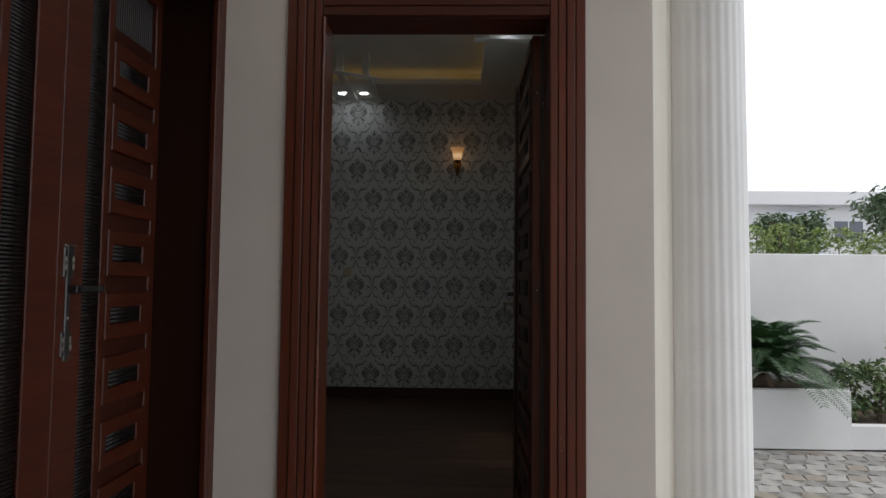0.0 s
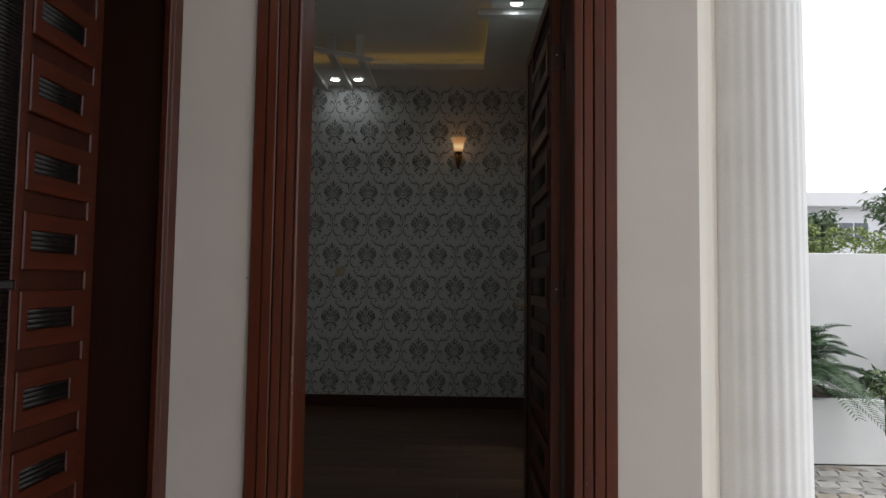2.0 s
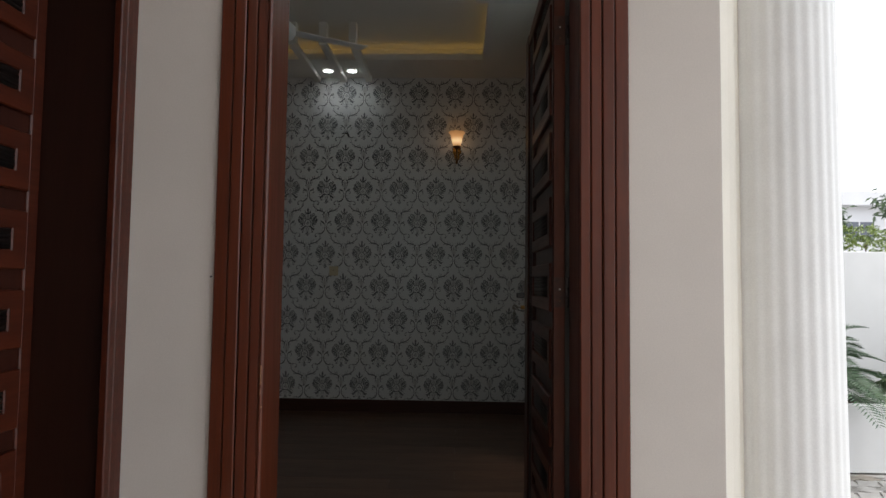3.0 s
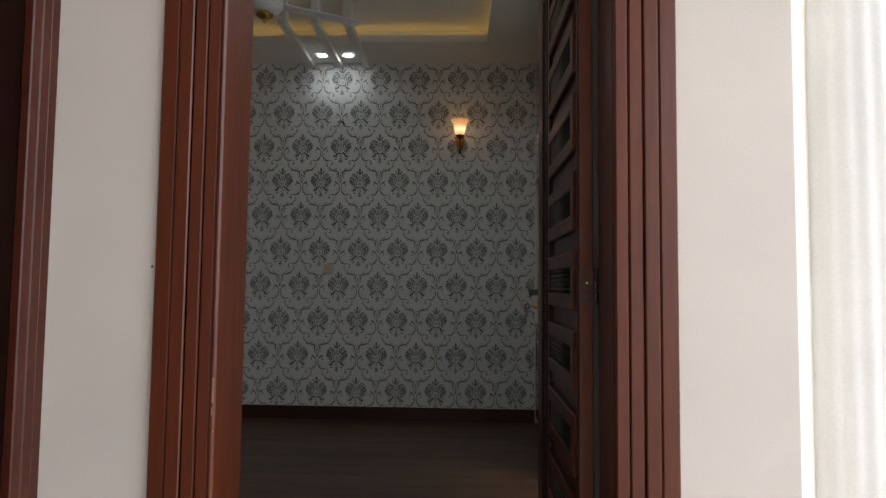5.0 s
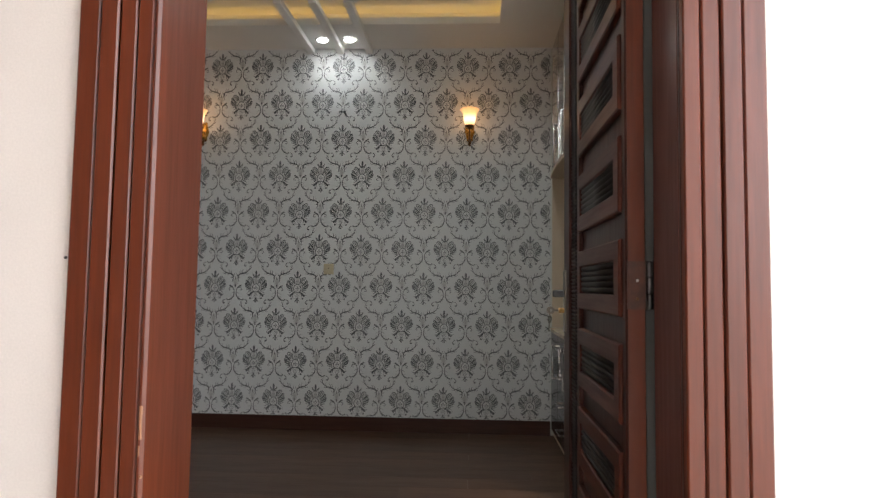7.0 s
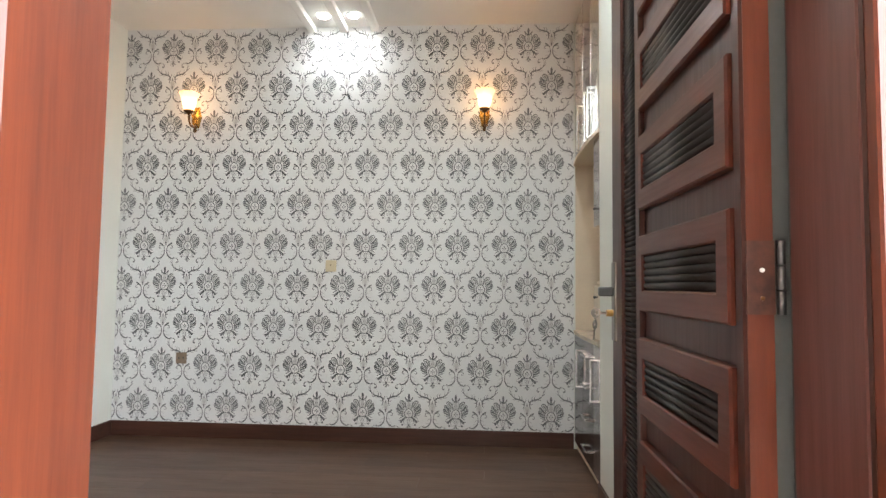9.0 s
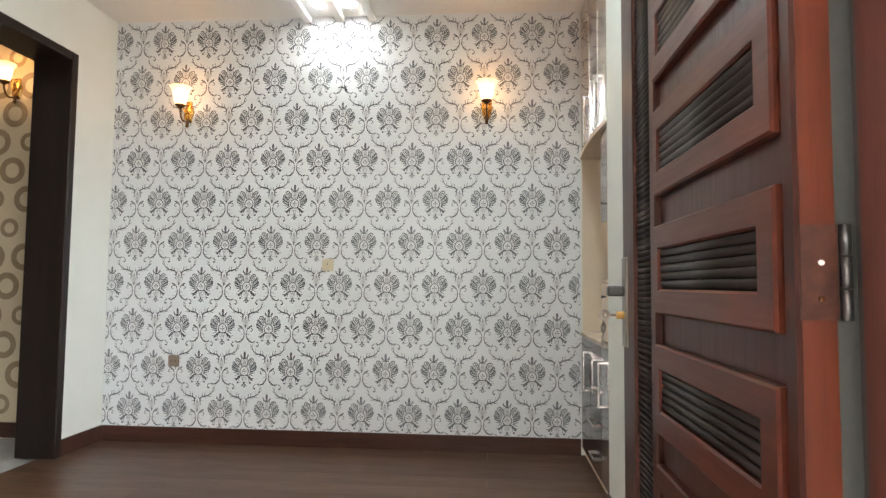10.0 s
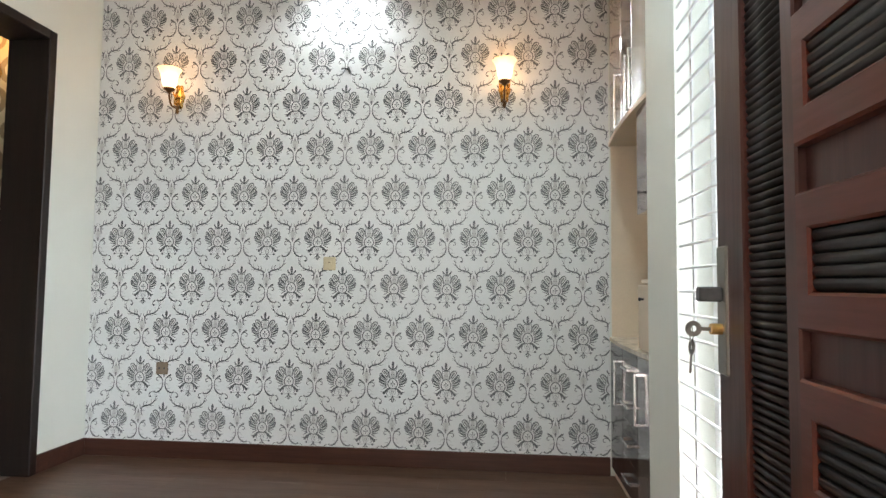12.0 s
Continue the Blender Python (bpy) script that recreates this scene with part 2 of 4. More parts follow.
# right wall of the room, with the window and the cabinet's niche
WIN_Y0, WIN_Y1, WIN_Z0, WIN_Z1 = 1.22, 2.302, 0.386, 2.75
setting("wall_right", boxes(
    (RIGHT, RIGHT + WT, WT, WIN_Y0, -0.15, 3.9), (RIGHT, RIGHT + WT, WIN_Y1, 2.762, -0.15, 3.9),
    (RIGHT, RIGHT + WT, WIN_Y0, WIN_Y1, -0.15, WIN_Z0), (RIGHT, RIGHT + WT, WIN_Y0, WIN_Y1, WIN_Z1, 3.9),
    (RIGHT + 0.42, RIGHT + 0.42 + WT, 2.762, BACK + WT, -0.15, 3.9),
    (RIGHT + WT, RIGHT + 0.42, 2.532, 2.762, -0.15, 3.9)), room_paint, "pale painted plaster side wall with a window", "wall")
wall_back = setting("wall_back", boxes((-6.5, RIGHT + 0.42, BACK + 0.004, BACK + WT, -0.15, 3.9)), room_paint, "plaster back wall papered in grey damask", "wall")

# left wall with the wide opening to the next room
OP_Y0, OP_Y1, OP_Z = 0.85, 3.44, 2.783
LW = 0.26
setting("wall_left", boxes(
    (LEFT - LW, LEFT, OP_Y1, BACK, -0.15, 3.9), (LEFT - LW, LEFT, WT, OP_Y0, -0.15, 3.9),
    (LEFT - LW, LEFT, OP_Y0, OP_Y1, OP_Z, 3.9)), room_paint, "pale painted plaster wall with a wide cased opening", "wall")

# next room
setting("wall_next_room", boxes((-6.5, -6.3, -0.5, BACK, -0.15, 3.9), (-6.3, -2.4, -0.5, -0.3, -0.15, 3.9)), room_paint,
        "plain plaster walls of the next room", "wall")
setting("ceiling_next_room", boxes((-6.5, LEFT - LW, -0.5, BACK, 3.45, 3.6)), ceiling_paint, "white ceiling of the next room", "ceiling")

# main door's wall, projecting toward the drive
MX = -0.279
MD0, MD1, MHEAD = -1.300, -0.092, 2.42
setting("wall_entrance", boxes(
    (MX - 0.262, MX, -0.03, 0.0, -0.15, 3.9), (MX - 0.262, MX, -6.0, MD0 - 0.12, -0.15, 3.9),
    (MX - 0.262, MX, MD0 - 0.12, -0.03, MHEAD + 0.12, 3.9),
    (MX - 1.4, MX - 1.2, -6.0, 0.0, -0.15, 3.9)), facade_paint, "warm grey plaster wall round the main door", "wall")

setting("floor_slab", boxes((-6.5, RIGHT + 0.65, 0.02, BACK + WT, -0.35, -0.012)), concrete, "concrete floor slab under the planks", "floor")
setting("porch_floor", boxes((MX - 0.2, 2.3, -5.8, 0.02, -0.35, -0.15)), porch_stone, "polished stone porch floor", "floor")
# unseen wall, added behind the porch to hold back light from there
setting("porch_block_wall", boxes((MX, 3.6, -6.0, -5.8, -0.35, 3.9)), facade_paint, "unseen plain plaster wall added to darken the porch", "wall")
# roof out of view, its reach set by the shade wanted in the porch
setting("porch_shade_roof", boxes((MX - 1.4, 3.0, -6.0, 0.5, 3.9, 4.1)), facade_paint, "unseen plastered porch roof slab, sized to shade the porch", "ceiling")
setting("roof_slab", boxes((-6.5, RIGHT + 0.65, 0.5, BACK + WT, 3.9, 4.1)), concrete, "concrete roof slab", "roof")

# ceiling with a lit tray
TX0, TX1, TY0, TY1 = -1.72, 0.940, 0.68, 3.40
setting("ceiling", boxes(
    (LEFT, RIGHT + 0.42, TY1, BACK, TOP, TOP + 0.055), (LEFT, RIGHT + 0.42, WT, TY0, TOP, TOP + 0.055),
    (LEFT, TX0, TY0, TY1, TOP, TOP + 0.055), (TX1, RIGHT + 0.42, TY0, TY1, TOP, TOP + 0.055),
    (LEFT, RIGHT + 0.42, WT, BACK, TOP + 0.15, TOP + 0.23),
    (TX0 - 0.16, TX0 - 0.14, TY0 - 0.16, TY1 + 0.16, TOP + 0.055, TOP + 0.15), (TX1 + 0.14, TX1 + 0.16, TY0 - 0.16, TY1 + 0.16, TOP + 0.055, TOP + 0.15),
    (TX0 - 0.14, TX1 + 0.14, TY0 - 0.16, TY0 - 0.14, TOP + 0.055, TOP + 0.15), (TX0 - 0.14, TX1 + 0.14, TY1 + 0.14, TY1 + 0.16, TOP + 0.055, TOP + 0.15)),
    ceiling_paint, "white false ceiling with a lit tray", "ceiling")
led = glowing("led_strip", (1.0, 0.62, 0.16), 0.52)
strip = thing("led_strip", "warm yellow light strip hidden in the ceiling cove", "light strip")
for nm, d in (("strip", (TX0 - 0.1, TX1 + 0.1, TY1 + 0.07, TY1 + 0.085, TOP + 0.057, TOP + 0.067)), ("strip", (TX0 - 0.1, TX1 + 0.1, TY0 - 0.085, TY0 - 0.07, TOP + 0.057, TOP + 0.067)),
              ("strip", (TX0 - 0.085, TX0 - 0.07, TY0, TY1, TOP + 0.057, TOP + 0.067)), ("strip", (TX1 + 0.07, TX1 + 0.085, TY0, TY1, TOP + 0.057, TOP + 0.067))):
    part(nm, boxes(d), led, strip)

# skirting
setting("baseboard_back", boxes((LEFT + 0.014, RIGHT + 0.020, BACK - 0.014, BACK + 0.003, 0, 0.115), bevel=0.003), skirting_wood, "dark brown wooden skirting", "baseboard")
setting("baseboard_left", boxes((LEFT, LEFT + 0.014, OP_Y1, BACK, 0, 0.115), bevel=0.003), skirting_wood, "dark brown wooden skirting", "baseboard")
setting("baseboard_right", boxes((RIGHT - 0.014, RIGHT, WT, 2.762, 0, 0.115), bevel=0.003), skirting_wood, "dark brown wooden skirting", "baseboard")
setting("baseboard_next", boxes((-6.3, LEFT - LW, BACK - 0.014, BACK + 0.003, 0, 0.115), bevel=0.003), skirting_wood, "dark brown wooden skirting", "baseboard")

# cased opening
casing = thing("opening_frame", "dark stained wooden casing of the wide opening", "door frame", kind="structure")
part("jamb", boxes((LEFT - LW - 0.012, LEFT + 0.018, OP_Y1 - 0.06, OP_Y1, 0, OP_Z), bevel=0.004), dark_wood, casing)
part("jamb", boxes((LEFT - LW - 0.012, LEFT + 0.018, OP_Y0, OP_Y0 + 0.06, 0, OP_Z), bevel=0.004), dark_wood, casing)
part("head", boxes((LEFT - LW - 0.012, LEFT + 0.018, OP_Y0 + 0.06, OP_Y1 - 0.06, OP_Z - 0.06, OP_Z), bevel=0.004), dark_wood, casing)


# ---- wallpaper print ----
def bez(p0, p1, p2, p3, n=8):
    out = []
    for i in range(n + 1):
        u = i / n
        out.append(((1 - u) ** 3 * p0[0] + 3 * u * (1 - u) ** 2 * p1[0] + 3 * u * u * (1 - u) * p2[0] + u ** 3 * p3[0],
                    (1 - u) ** 3 * p0[1] + 3 * u * (1 - u) ** 2 * p1[1] + 3 * u * u * (1 - u) * p2[1] + u ** 3 * p3[1]))
    return out


class Ink:
    """Flat shapes of one motif, as quads in the plane of the wall."""

    def __init__(self):
        self.quads = []

    def stroke(self, pts, w0, w1, ink=0, mirror=True):
        n = len(pts)
        side = []
        for k in range(n):
            ax, ay = pts[max(k - 1, 0)]
            bx, by = pts[min(k + 1, n - 1)]
            dx, dy = bx - ax, by - ay
            ln = math.hypot(dx, dy) or 1
            u = k / (n - 1)
            w = (w0 + (w1 - w0) * u) / 2
            side.append(((pts[k][0] - dy / ln * w, pts[k][1] + dx / ln * w), (pts[k][0] + dy / ln * w, pts[k][1] - dx / ln * w)))
        for a, b in zip(side, side[1:]):
            self.add((a[0], a[1], b[1], b[0]), ink, mirror)

    def add(self, q, ink, mirror):
        self.quads.append((q, ink))
        if mirror:
            self.quads.append((tuple((-x, y) for x, y in q), ink))

    def petal(self, base, tip, width, ink=0, fill=1, mirror=True, line=0.0055):
        bx, by = base
        tx, ty = tip
        px, py = -(ty - by), tx - bx
        ln = math.hypot(px, py)
        px, py = px / ln * width, py / ln * width
        l1 = bez(base, (bx + (tx - bx) * 0.3 + px, by + (ty - by) * 0.3 + py), (bx + (tx - bx) * 0.85 + px * 0.9, by + (ty - by) * 0.85 + py * 0.9), tip, 6)
        l2 = bez(base, (bx + (tx - bx) * 0.3 - px, by + (ty - by) * 0.3 - py), (bx + (tx - bx) * 0.85 - px * 0.9, by + (ty - by) * 0.85 - py * 0.9), tip, 6)
        self.stroke(l1, line, line, ink, mirror)
        self.stroke(l2, line, line, ink, mirror)
        if fill is not None:
            self.stroke([(bx + (tx - bx) * u, by + (ty - by) * u) for u in (0.15, 0.4, 0.7, 0.88)], width * 0.25, width * 0.75, fill, mirror)

    def dot(self, x, y, r, ink=0, mirror=True):
        for k in range(4):
            a0, a1 = math.pi * k / 4 - 0.4, math.pi * (k + 1) / 4 - 0.4
            q = tuple((x + r * math.cos(a), y + r * math.sin(a)) for a in (a0, a1, a0 + math.pi, a1 + math.pi))
            self.add(q, ink, mirror)


UNIT, RING_Z = 0.00128, -0.021


def at_ring(*pts):
    """Motif units, counted from the middle of the medallion's ring, to metres."""
    return [(x * UNIT, y * UNIT + RING_Z) for x, y in pts]


def medallion():
    m = Ink()

    def line(p, w0, w1, ink=0, mirror=True, n=8):
        m.stroke(bez(*at_ring(*p), n), w0 * 0.88 * UNIT, w1 * 0.88 * UNIT, ink, mirror)

    def spot(x, y, r, ink=0, mirror=True):
        (px, py), = at_ring((x, y))
        m.dot(px, py, r * UNIT, ink, mirror)

    def leaf(a, b, w, ink=0, fill=1, mirror=True, ln=3.5):
        pa, pb = at_ring(a, b)
        m.petal(pa, pb, w * UNIT, ink, fill, mirror, ln * UNIT)

    # egg-shaped ring with a small flower inside
    line(((0, 28), (14, 28), (25, 10), (25, -2)), 5.5, 6.5)
    line(((25, -2), (25, -16), (14, -25), (0, -25)), 6.5, 5.5)
    line(((0, 20), (9, 19), (16, 8), (16, -2)), 2.5, 2.5, 2)
    line(((16, -2), (16, -11), (9, -17), (0, -17)), 2.5, 2.5, 2)
    spot(0, 10, 4.2, 0, False)
    spot(8, 0, 4.2)
    spot(8.5, -9, 2.6, 1)
    line(((0, 6), (0, 0), (0, -8), (0, -15)), 2.5, 4.5, 0, False, 4)
    # tuft between ring and crown
    line(((0, 28), (0, 40), (0, 54), (0, 70)), 30, 18, 2, False, 4)
    line(((16, 34), (22, 46), (22, 58), (17, 70)), 5, 3)
    line(((3, 32), (8, 40), (10, 50), (5, 60)), 3.5, 2.5, 1)
    line(((10, 31), (18, 40), (19, 52), (12, 62)), 4, 2.5, 1)
    line(((0, 32), (0, 42), (0, 52), (0, 64)), 5, 2.5, 1, False, 4)
    spot(6, 47, 2.6)
    # crown of three leaves
    leaf((0, 76), (0, 113), 6, 0, 0, False, 4.5)
    line(((1, 74), (8, 74), (16, 80), (22, 95)), 8, 4)
    line(((22, 95), (24, 88), (20, 80), (14, 77)), 3.5, 3.5)
    line(((0, 72), (8, 69), (14, 69), (19, 74)), 5, 2.5)
    spot(0, 73, 5, 0, False)
    # plumes fanning out on both sides, washed grey inside, with dark veins
    line(((18, 30), (26, 42), (36, 56), (44, 62)), 10, 15, 2)
    line(((27, 17), (40, 24), (52, 36), (62, 44)), 10, 13, 2)
    line(((30, 6), (44, 8), (56, 14), (66, 20)), 9, 11, 2)
    line(((16, 27), (20, 46), (24, 68), (40, 72)), 5, 7)
    line(((40, 72), (52, 74), (58, 63), (50, 56)), 7, 4)
    line(((50, 56), (44, 46), (34, 34), (26, 24)), 4, 4)
    line(((24, 36), (30, 46), (36, 56), (44, 63)), 3, 7)
    line(((20, 40), (28, 52), (32, 60), (36, 66)), 2, 3, 1)
    spot(31, 36, 3.6)
    line(((29, 18), (40, 26), (50, 38), (61, 54)), 5, 7)
    line(((61, 54), (69, 50), (70, 38), (60, 30)), 6, 4)
    line(((60, 30), (50, 24), (42, 18), (33, 13)), 4, 4)
    line(((40, 23), (48, 29), (55, 36), (60, 45)), 3, 8)
    spot(44, 34, 3.4)
    line(((32, 7), (44, 8), (58, 18), (70, 32)), 5, 7)
    line(((70, 32), (75, 20), (68, 8), (54, 4)), 6, 4)
    line(((54, 4), (46, 1), (40, 0), (33, 1)), 4, 4)
    line(((44, 7), (52, 10), (60, 15), (67, 22)), 3, 8)
    line(((33, -3), (46, -6), (58, 0), (72, 10)), 7, 3)
    line(((33, -9), (44, -15), (54, -12), (66, -6)), 7, 2.5)
    spot(50, -3, 3.4)
    # dark leaves spreading below the ring
    line(((12, -25), (24, -22), (36, -36), (48, -54)), 9, 13)
    line(((30, -16), (38, -18), (44, -26), (56, -30)), 8, 2.5)
    line(((26, -32), (30, -42), (32, -50), (30, -58)), 8, 2)
    line(((44, -42), (50, -44), (56, -44), (62, -40)), 7, 2)
    line(((10, -28), (16, -36), (18, -44), (14, -52)), 5, 2, 1)
    # stalk, cross bar with knobs and small flower for a tail
    line(((0, -28), (0, -38), (0, -50), (0, -62)), 5, 4, 1, False, 5)
    line(((5, -34), (8, -44), (10, -52), (6, -62)), 3.5, 2)
    line(((4, -66), (14, -64), (24, -70), (34, -66)), 4, 3, 1)
    spot(37, -66, 6)
    spot(26, -58, 3, 1)
    spot(0, -66, 5, 0, False)
    leaf((0, -68), (0, -94), 8, 0, 1, False, 4)
    line(((2, -76), (8, -76), (13, -80), (17, -87)), 7, 2)
    return m


def antlers():
    """Branches, drop and scrolls that stand over each medallion, level with the next row."""
    m = Ink()
    up = 0.312

    def line(p, w0, w1, ink=0, mirror=True, n=8):
        m.stroke([(x, z + up) for x, z in bez(*at_ring(*p), n)], w0 * 0.82 * UNIT, w1 * 0.82 * UNIT, ink, mirror)

    def spot(x, y, r, ink=0, mirror=True):
        (px, py), = at_ring((x, y))
        m.dot(px, py + up, r * UNIT, ink, mirror)

    # branch
    line(((23, 42), (15, 54), (14, 70), (19, 84)), 4, 9)
    line(((17, 80), (22, 92), (38, 92), (54, 97)), 9, 10)
    line(((54, 97), (74, 102), (90, 114), (94, 134)), 9, 4)
    line(((94, 134), (97, 160), (84, 172), (70, 168)), 4, 4.5, 1)
    line(((70, 168), (56, 163), (53, 146), (63, 141)), 5, 5)
    spot(65, 144, 5)
    line(((88, 122), (96, 124), (103, 130), (106, 138)), 6, 1.5)
    line(((92, 138), (100, 142), (104, 150), (102, 158)), 5, 1.5)
    line(((68, 102), (74, 112), (76, 122), (70, 132)), 6, 1.5, 1)
    line(((46, 95), (40, 104), (42, 114), (50, 120)), 6, 1.5)
    line(((32, 92), (26, 102), (28, 110), (34, 116)), 6, 1.5)
    line(((60, 98), (70, 92), (78, 92), (86, 98)), 6, 1.5)
    line(((40, 92), (48, 84), (56, 84), (62, 88)), 5, 1.5, 1)
    line(((16, 72), (22, 66), (30, 66), (34, 72)), 6, 1.5)
    line(((14, 78), (8, 84), (6, 92), (8, 100)), 6, 1.5)
    # hanging drop, pale inside, with a dark bead
    line(((0, 2), (0, 14), (0, 36), (0, 40)), 8, 34, 2, False, 4)
    line(((0, 40), (0, 46), (0, 58), (0, 66)), 34, 6, 2, False, 4)
    line(((0, 4), (14, 20), (20, 34), (15, 44)), 2.5, 2.5, 1)
    line(((15, 44), (10, 54), (4, 60), (1, 72)), 2.5, 3.5, 1)
    line(((0, 56), (0, 62), (0, 68), (0, 76)), 6, 2.5, 0, False, 4)
    line(((0, 26), (2, 30), (2, 34), (0, 40)), 7, 3, 1, False, 4)
    spot(0, 18, 5, 0, False)
    line(((0, 13), (0, 8), (0, 4), (0, 1)), 6, 2, 0, False, 4)
    # scrolls
    line(((38, 17), (26, 10), (13, 6), (9, -10)), 11, 5)
    line(((9, -10), (2, -38), (8, -62), (32, -75)), 4, 10)
    line(((32, -75), (42, -80), (52, -79), (55, -71)), 9, 3)
    spot(54, -73, 3.5)
    spot(36, 16, 4.5)
    line(((11, -4), (22, 8), (40, 6), (42, -6)), 3.5, 5)
    line(((42, -6), (43, -16), (32, -18), (31, -11)), 5, 3)
    line(((9, -30), (18, -30), (25, -34), (28, -42)), 6, 1.5, 1)
    line(((18, -58), (26, -54), (32, -54), (38, -58)), 6, 1.5, 1)
    line(((28, -68), (22, -74), (20, -80), (22, -86)), 5, 1.5, 1)
    return m


def print_sheet(x0, x1, z0, z1, y):
    shapes = (medallion(), antlers())
    verts, faces, ids = [], [], []
    lift = (0.0016, 0.0012, 0.0006)
    for r in range(-8, 7):
        z = 2.118 + 0.312 * r
        for c in range(-3, 12):
            x = -1.952 + 0.353 * c + (0.1765 if r % 2 else 0.0)
            for s in shapes:
                for q, ink in s.quads:
                    mx = x + sum(p[0] for p in q) / 4
                    mz = z + sum(p[1] for p in q) / 4
                    if not (x0 < mx < x1 and z0 < mz < z1):
                        continue
                    k = len(verts)
                    verts.extend((x + px, y - lift[ink], z + pz) for px, pz in q)
                    faces.append((k, k + 1, k + 2, k + 3))
                    ids.append(ink)
    mesh = bpy.data.meshes.new("damask_print")
    mesh.from_pydata(verts, [], faces)
    for m in (print_dark, print_mid, print_wash):
        mesh.materials.append(m)
    mesh.polygons.foreach_set("material_index", ids)
    return mesh


print_wash = plain("wallpaper_pale_wash", (0.56, 0.55, 0.535), 0.55, vary=0.1, scale=40, grain=300, bump=0.1)
sheet = part("wallpaper", boxes((LEFT + 0.002, RIGHT + 0.023, BACK, BACK + 0.004, 0.1, TOP)), paper, wall_back, "off-white wallpaper sheet")
damask = new("damask_print", print_sheet(LEFT + 0.006, RIGHT + 0.021, 0.118, TOP - 0.004, BACK))
damask.parent = wall_back
tagged(damask, "grey printed damask pattern", kind="stuff")

ringwall = part("ring_wallpaper", boxes((-6.3, LEFT - LW, BACK - 0.002, BACK + 0.003, 0.1, 3.45)), ring_paper, wall_back, "beige wallpaper of the next room")
bm = bmesh.new()
for i in range(14):
    for j in range(15):
        cx, cz = -6.1 + i * 0.26 + (0.13 if j % 2 else 0), 0.25 + j * 0.225
        r1 = 0.105 if (i + j) % 3 else 0.075
        r0 = r1 * 0.55
        if cx + r1 > LEFT - LW or cz + r1 > 3.4:
            continue
        ring = [(bm.verts.new((cx + r1 * math.cos(a), BACK - 0.004, cz + r1 * math.sin(a))), bm.verts.new((cx + r0 * math.cos(a), BACK - 0.004, cz + r0 * math.sin(a)))) for a in [2 * math.pi * k / 24 for k in range(24)]]
        for k in range(24):
            a, b = ring[k], ring[(k + 1) % 24]
            bm.faces.new((a[0], b[0], b[1], a[1]))
tagged(part("ring_print", bm, ring_ink, wall_back, "brown printed rings"), kind="stuff")

# ---- office door: frame and casing ----
frame_1 = thing("door_frame", "glossy red-brown wooden door frame with grooved casing", "door frame", kind="structure")


def casing_side(x_out, sign, top):
    edges = [0.0, 0.045, 0.084, 0.120, 0.154]
    proud = [0.018, 0.023, 0.023, 0.026]
    for a, b, p in zip(edges, edges[1:], proud):
        xs = sorted((x_out + sign * (a + 0.002), x_out + sign * (b - 0.002)))
        part("casing_strip", boxes((xs[0], xs[1], -p, -0.0005, -0.15, top), bevel=0.003), red_wood, frame_1)
    xs = sorted((x_out + sign * 0.0, x_out + sign * 0.154))
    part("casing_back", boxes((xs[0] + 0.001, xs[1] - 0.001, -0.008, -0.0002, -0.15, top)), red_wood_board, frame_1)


casing_side(0.0, 1, HEAD + 0.157)
casing_side(1.272, -1, HEAD + 0.157)
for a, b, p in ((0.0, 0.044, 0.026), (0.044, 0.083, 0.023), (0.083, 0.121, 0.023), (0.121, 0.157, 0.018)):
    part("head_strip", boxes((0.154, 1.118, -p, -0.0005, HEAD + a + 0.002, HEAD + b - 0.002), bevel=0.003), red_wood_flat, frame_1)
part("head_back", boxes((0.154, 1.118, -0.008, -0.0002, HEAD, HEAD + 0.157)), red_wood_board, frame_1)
part("jamb", boxes((0.05, JX0, 0.004, 0.177, -0.02, HEAD), bevel=0.004), red_wood, frame_1)
part("jamb_bead", boxes((JX0 - 0.006, JX0 + 0.008, -0.030, 0.006, -0.15, HEAD), bevel=0.005), red_wood, frame_1)
part("jamb", boxes((1.120, 1.24, 0.004, 0.157, -0.02, HEAD), bevel=0.003), red_wood_shaded, frame_1)
# dim light in the gap put into this grey; second box added to close it
part("rebate", boxes((1.134, 1.24, 0.157, 0.186, -0.02, HEAD), (1.1115, 1.24, 0.186, 0.229, -0.02, HEAD)), dim_rebate_grey, frame_1, "grey-green rebate face, its dim light put into the colour")
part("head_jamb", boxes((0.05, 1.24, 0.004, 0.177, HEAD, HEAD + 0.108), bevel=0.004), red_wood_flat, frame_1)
part("threshold", boxes((JX0, JX1, -0.03, 0.2, -0.03, 0.004), bevel=0.003), porch_stone, frame_1)


# chips in the varnish and a nail hole beside the casing
chip_wood = plain("bare_wood", (0.26, 0.12, 0.06), 0.7, vary=0.2, scale=60, grain=200, bump=0.2)
for x, z, w, h in ((0.161, 0.95, 0.005, 0.06), (0.160, 0.90, 0.003, 0.02), (0.164, 0.855, 0.004, 0.006), (1.165, 0.57, 0.004, 0.006), (1.164, 0.62, 0.003, 0.004)):
    part("chip", boxes((x - w / 2, x + w / 2, -0.0315 if x < 0.5 else -0.0275, -0.0235, z - h / 2, z + h / 2), bevel=0.001), chip_wood, frame_1, "chipped bare wood")
bm = bmesh.new()
lathe(bm, [(0.0001, 0), (0.003, 0), (0.003, 0.002), (0.0001, 0.003)], 10)
nail = link_bm("nail", bm, dark_steel)
nail.matrix_basis = Matrix.Translation((-0.012, -0.0005, 1.245)) @ Matrix.Rotation(radians(90), 4, "X")
tagged(nail, "small dark nail in the plaster beside the door casing", "nail")

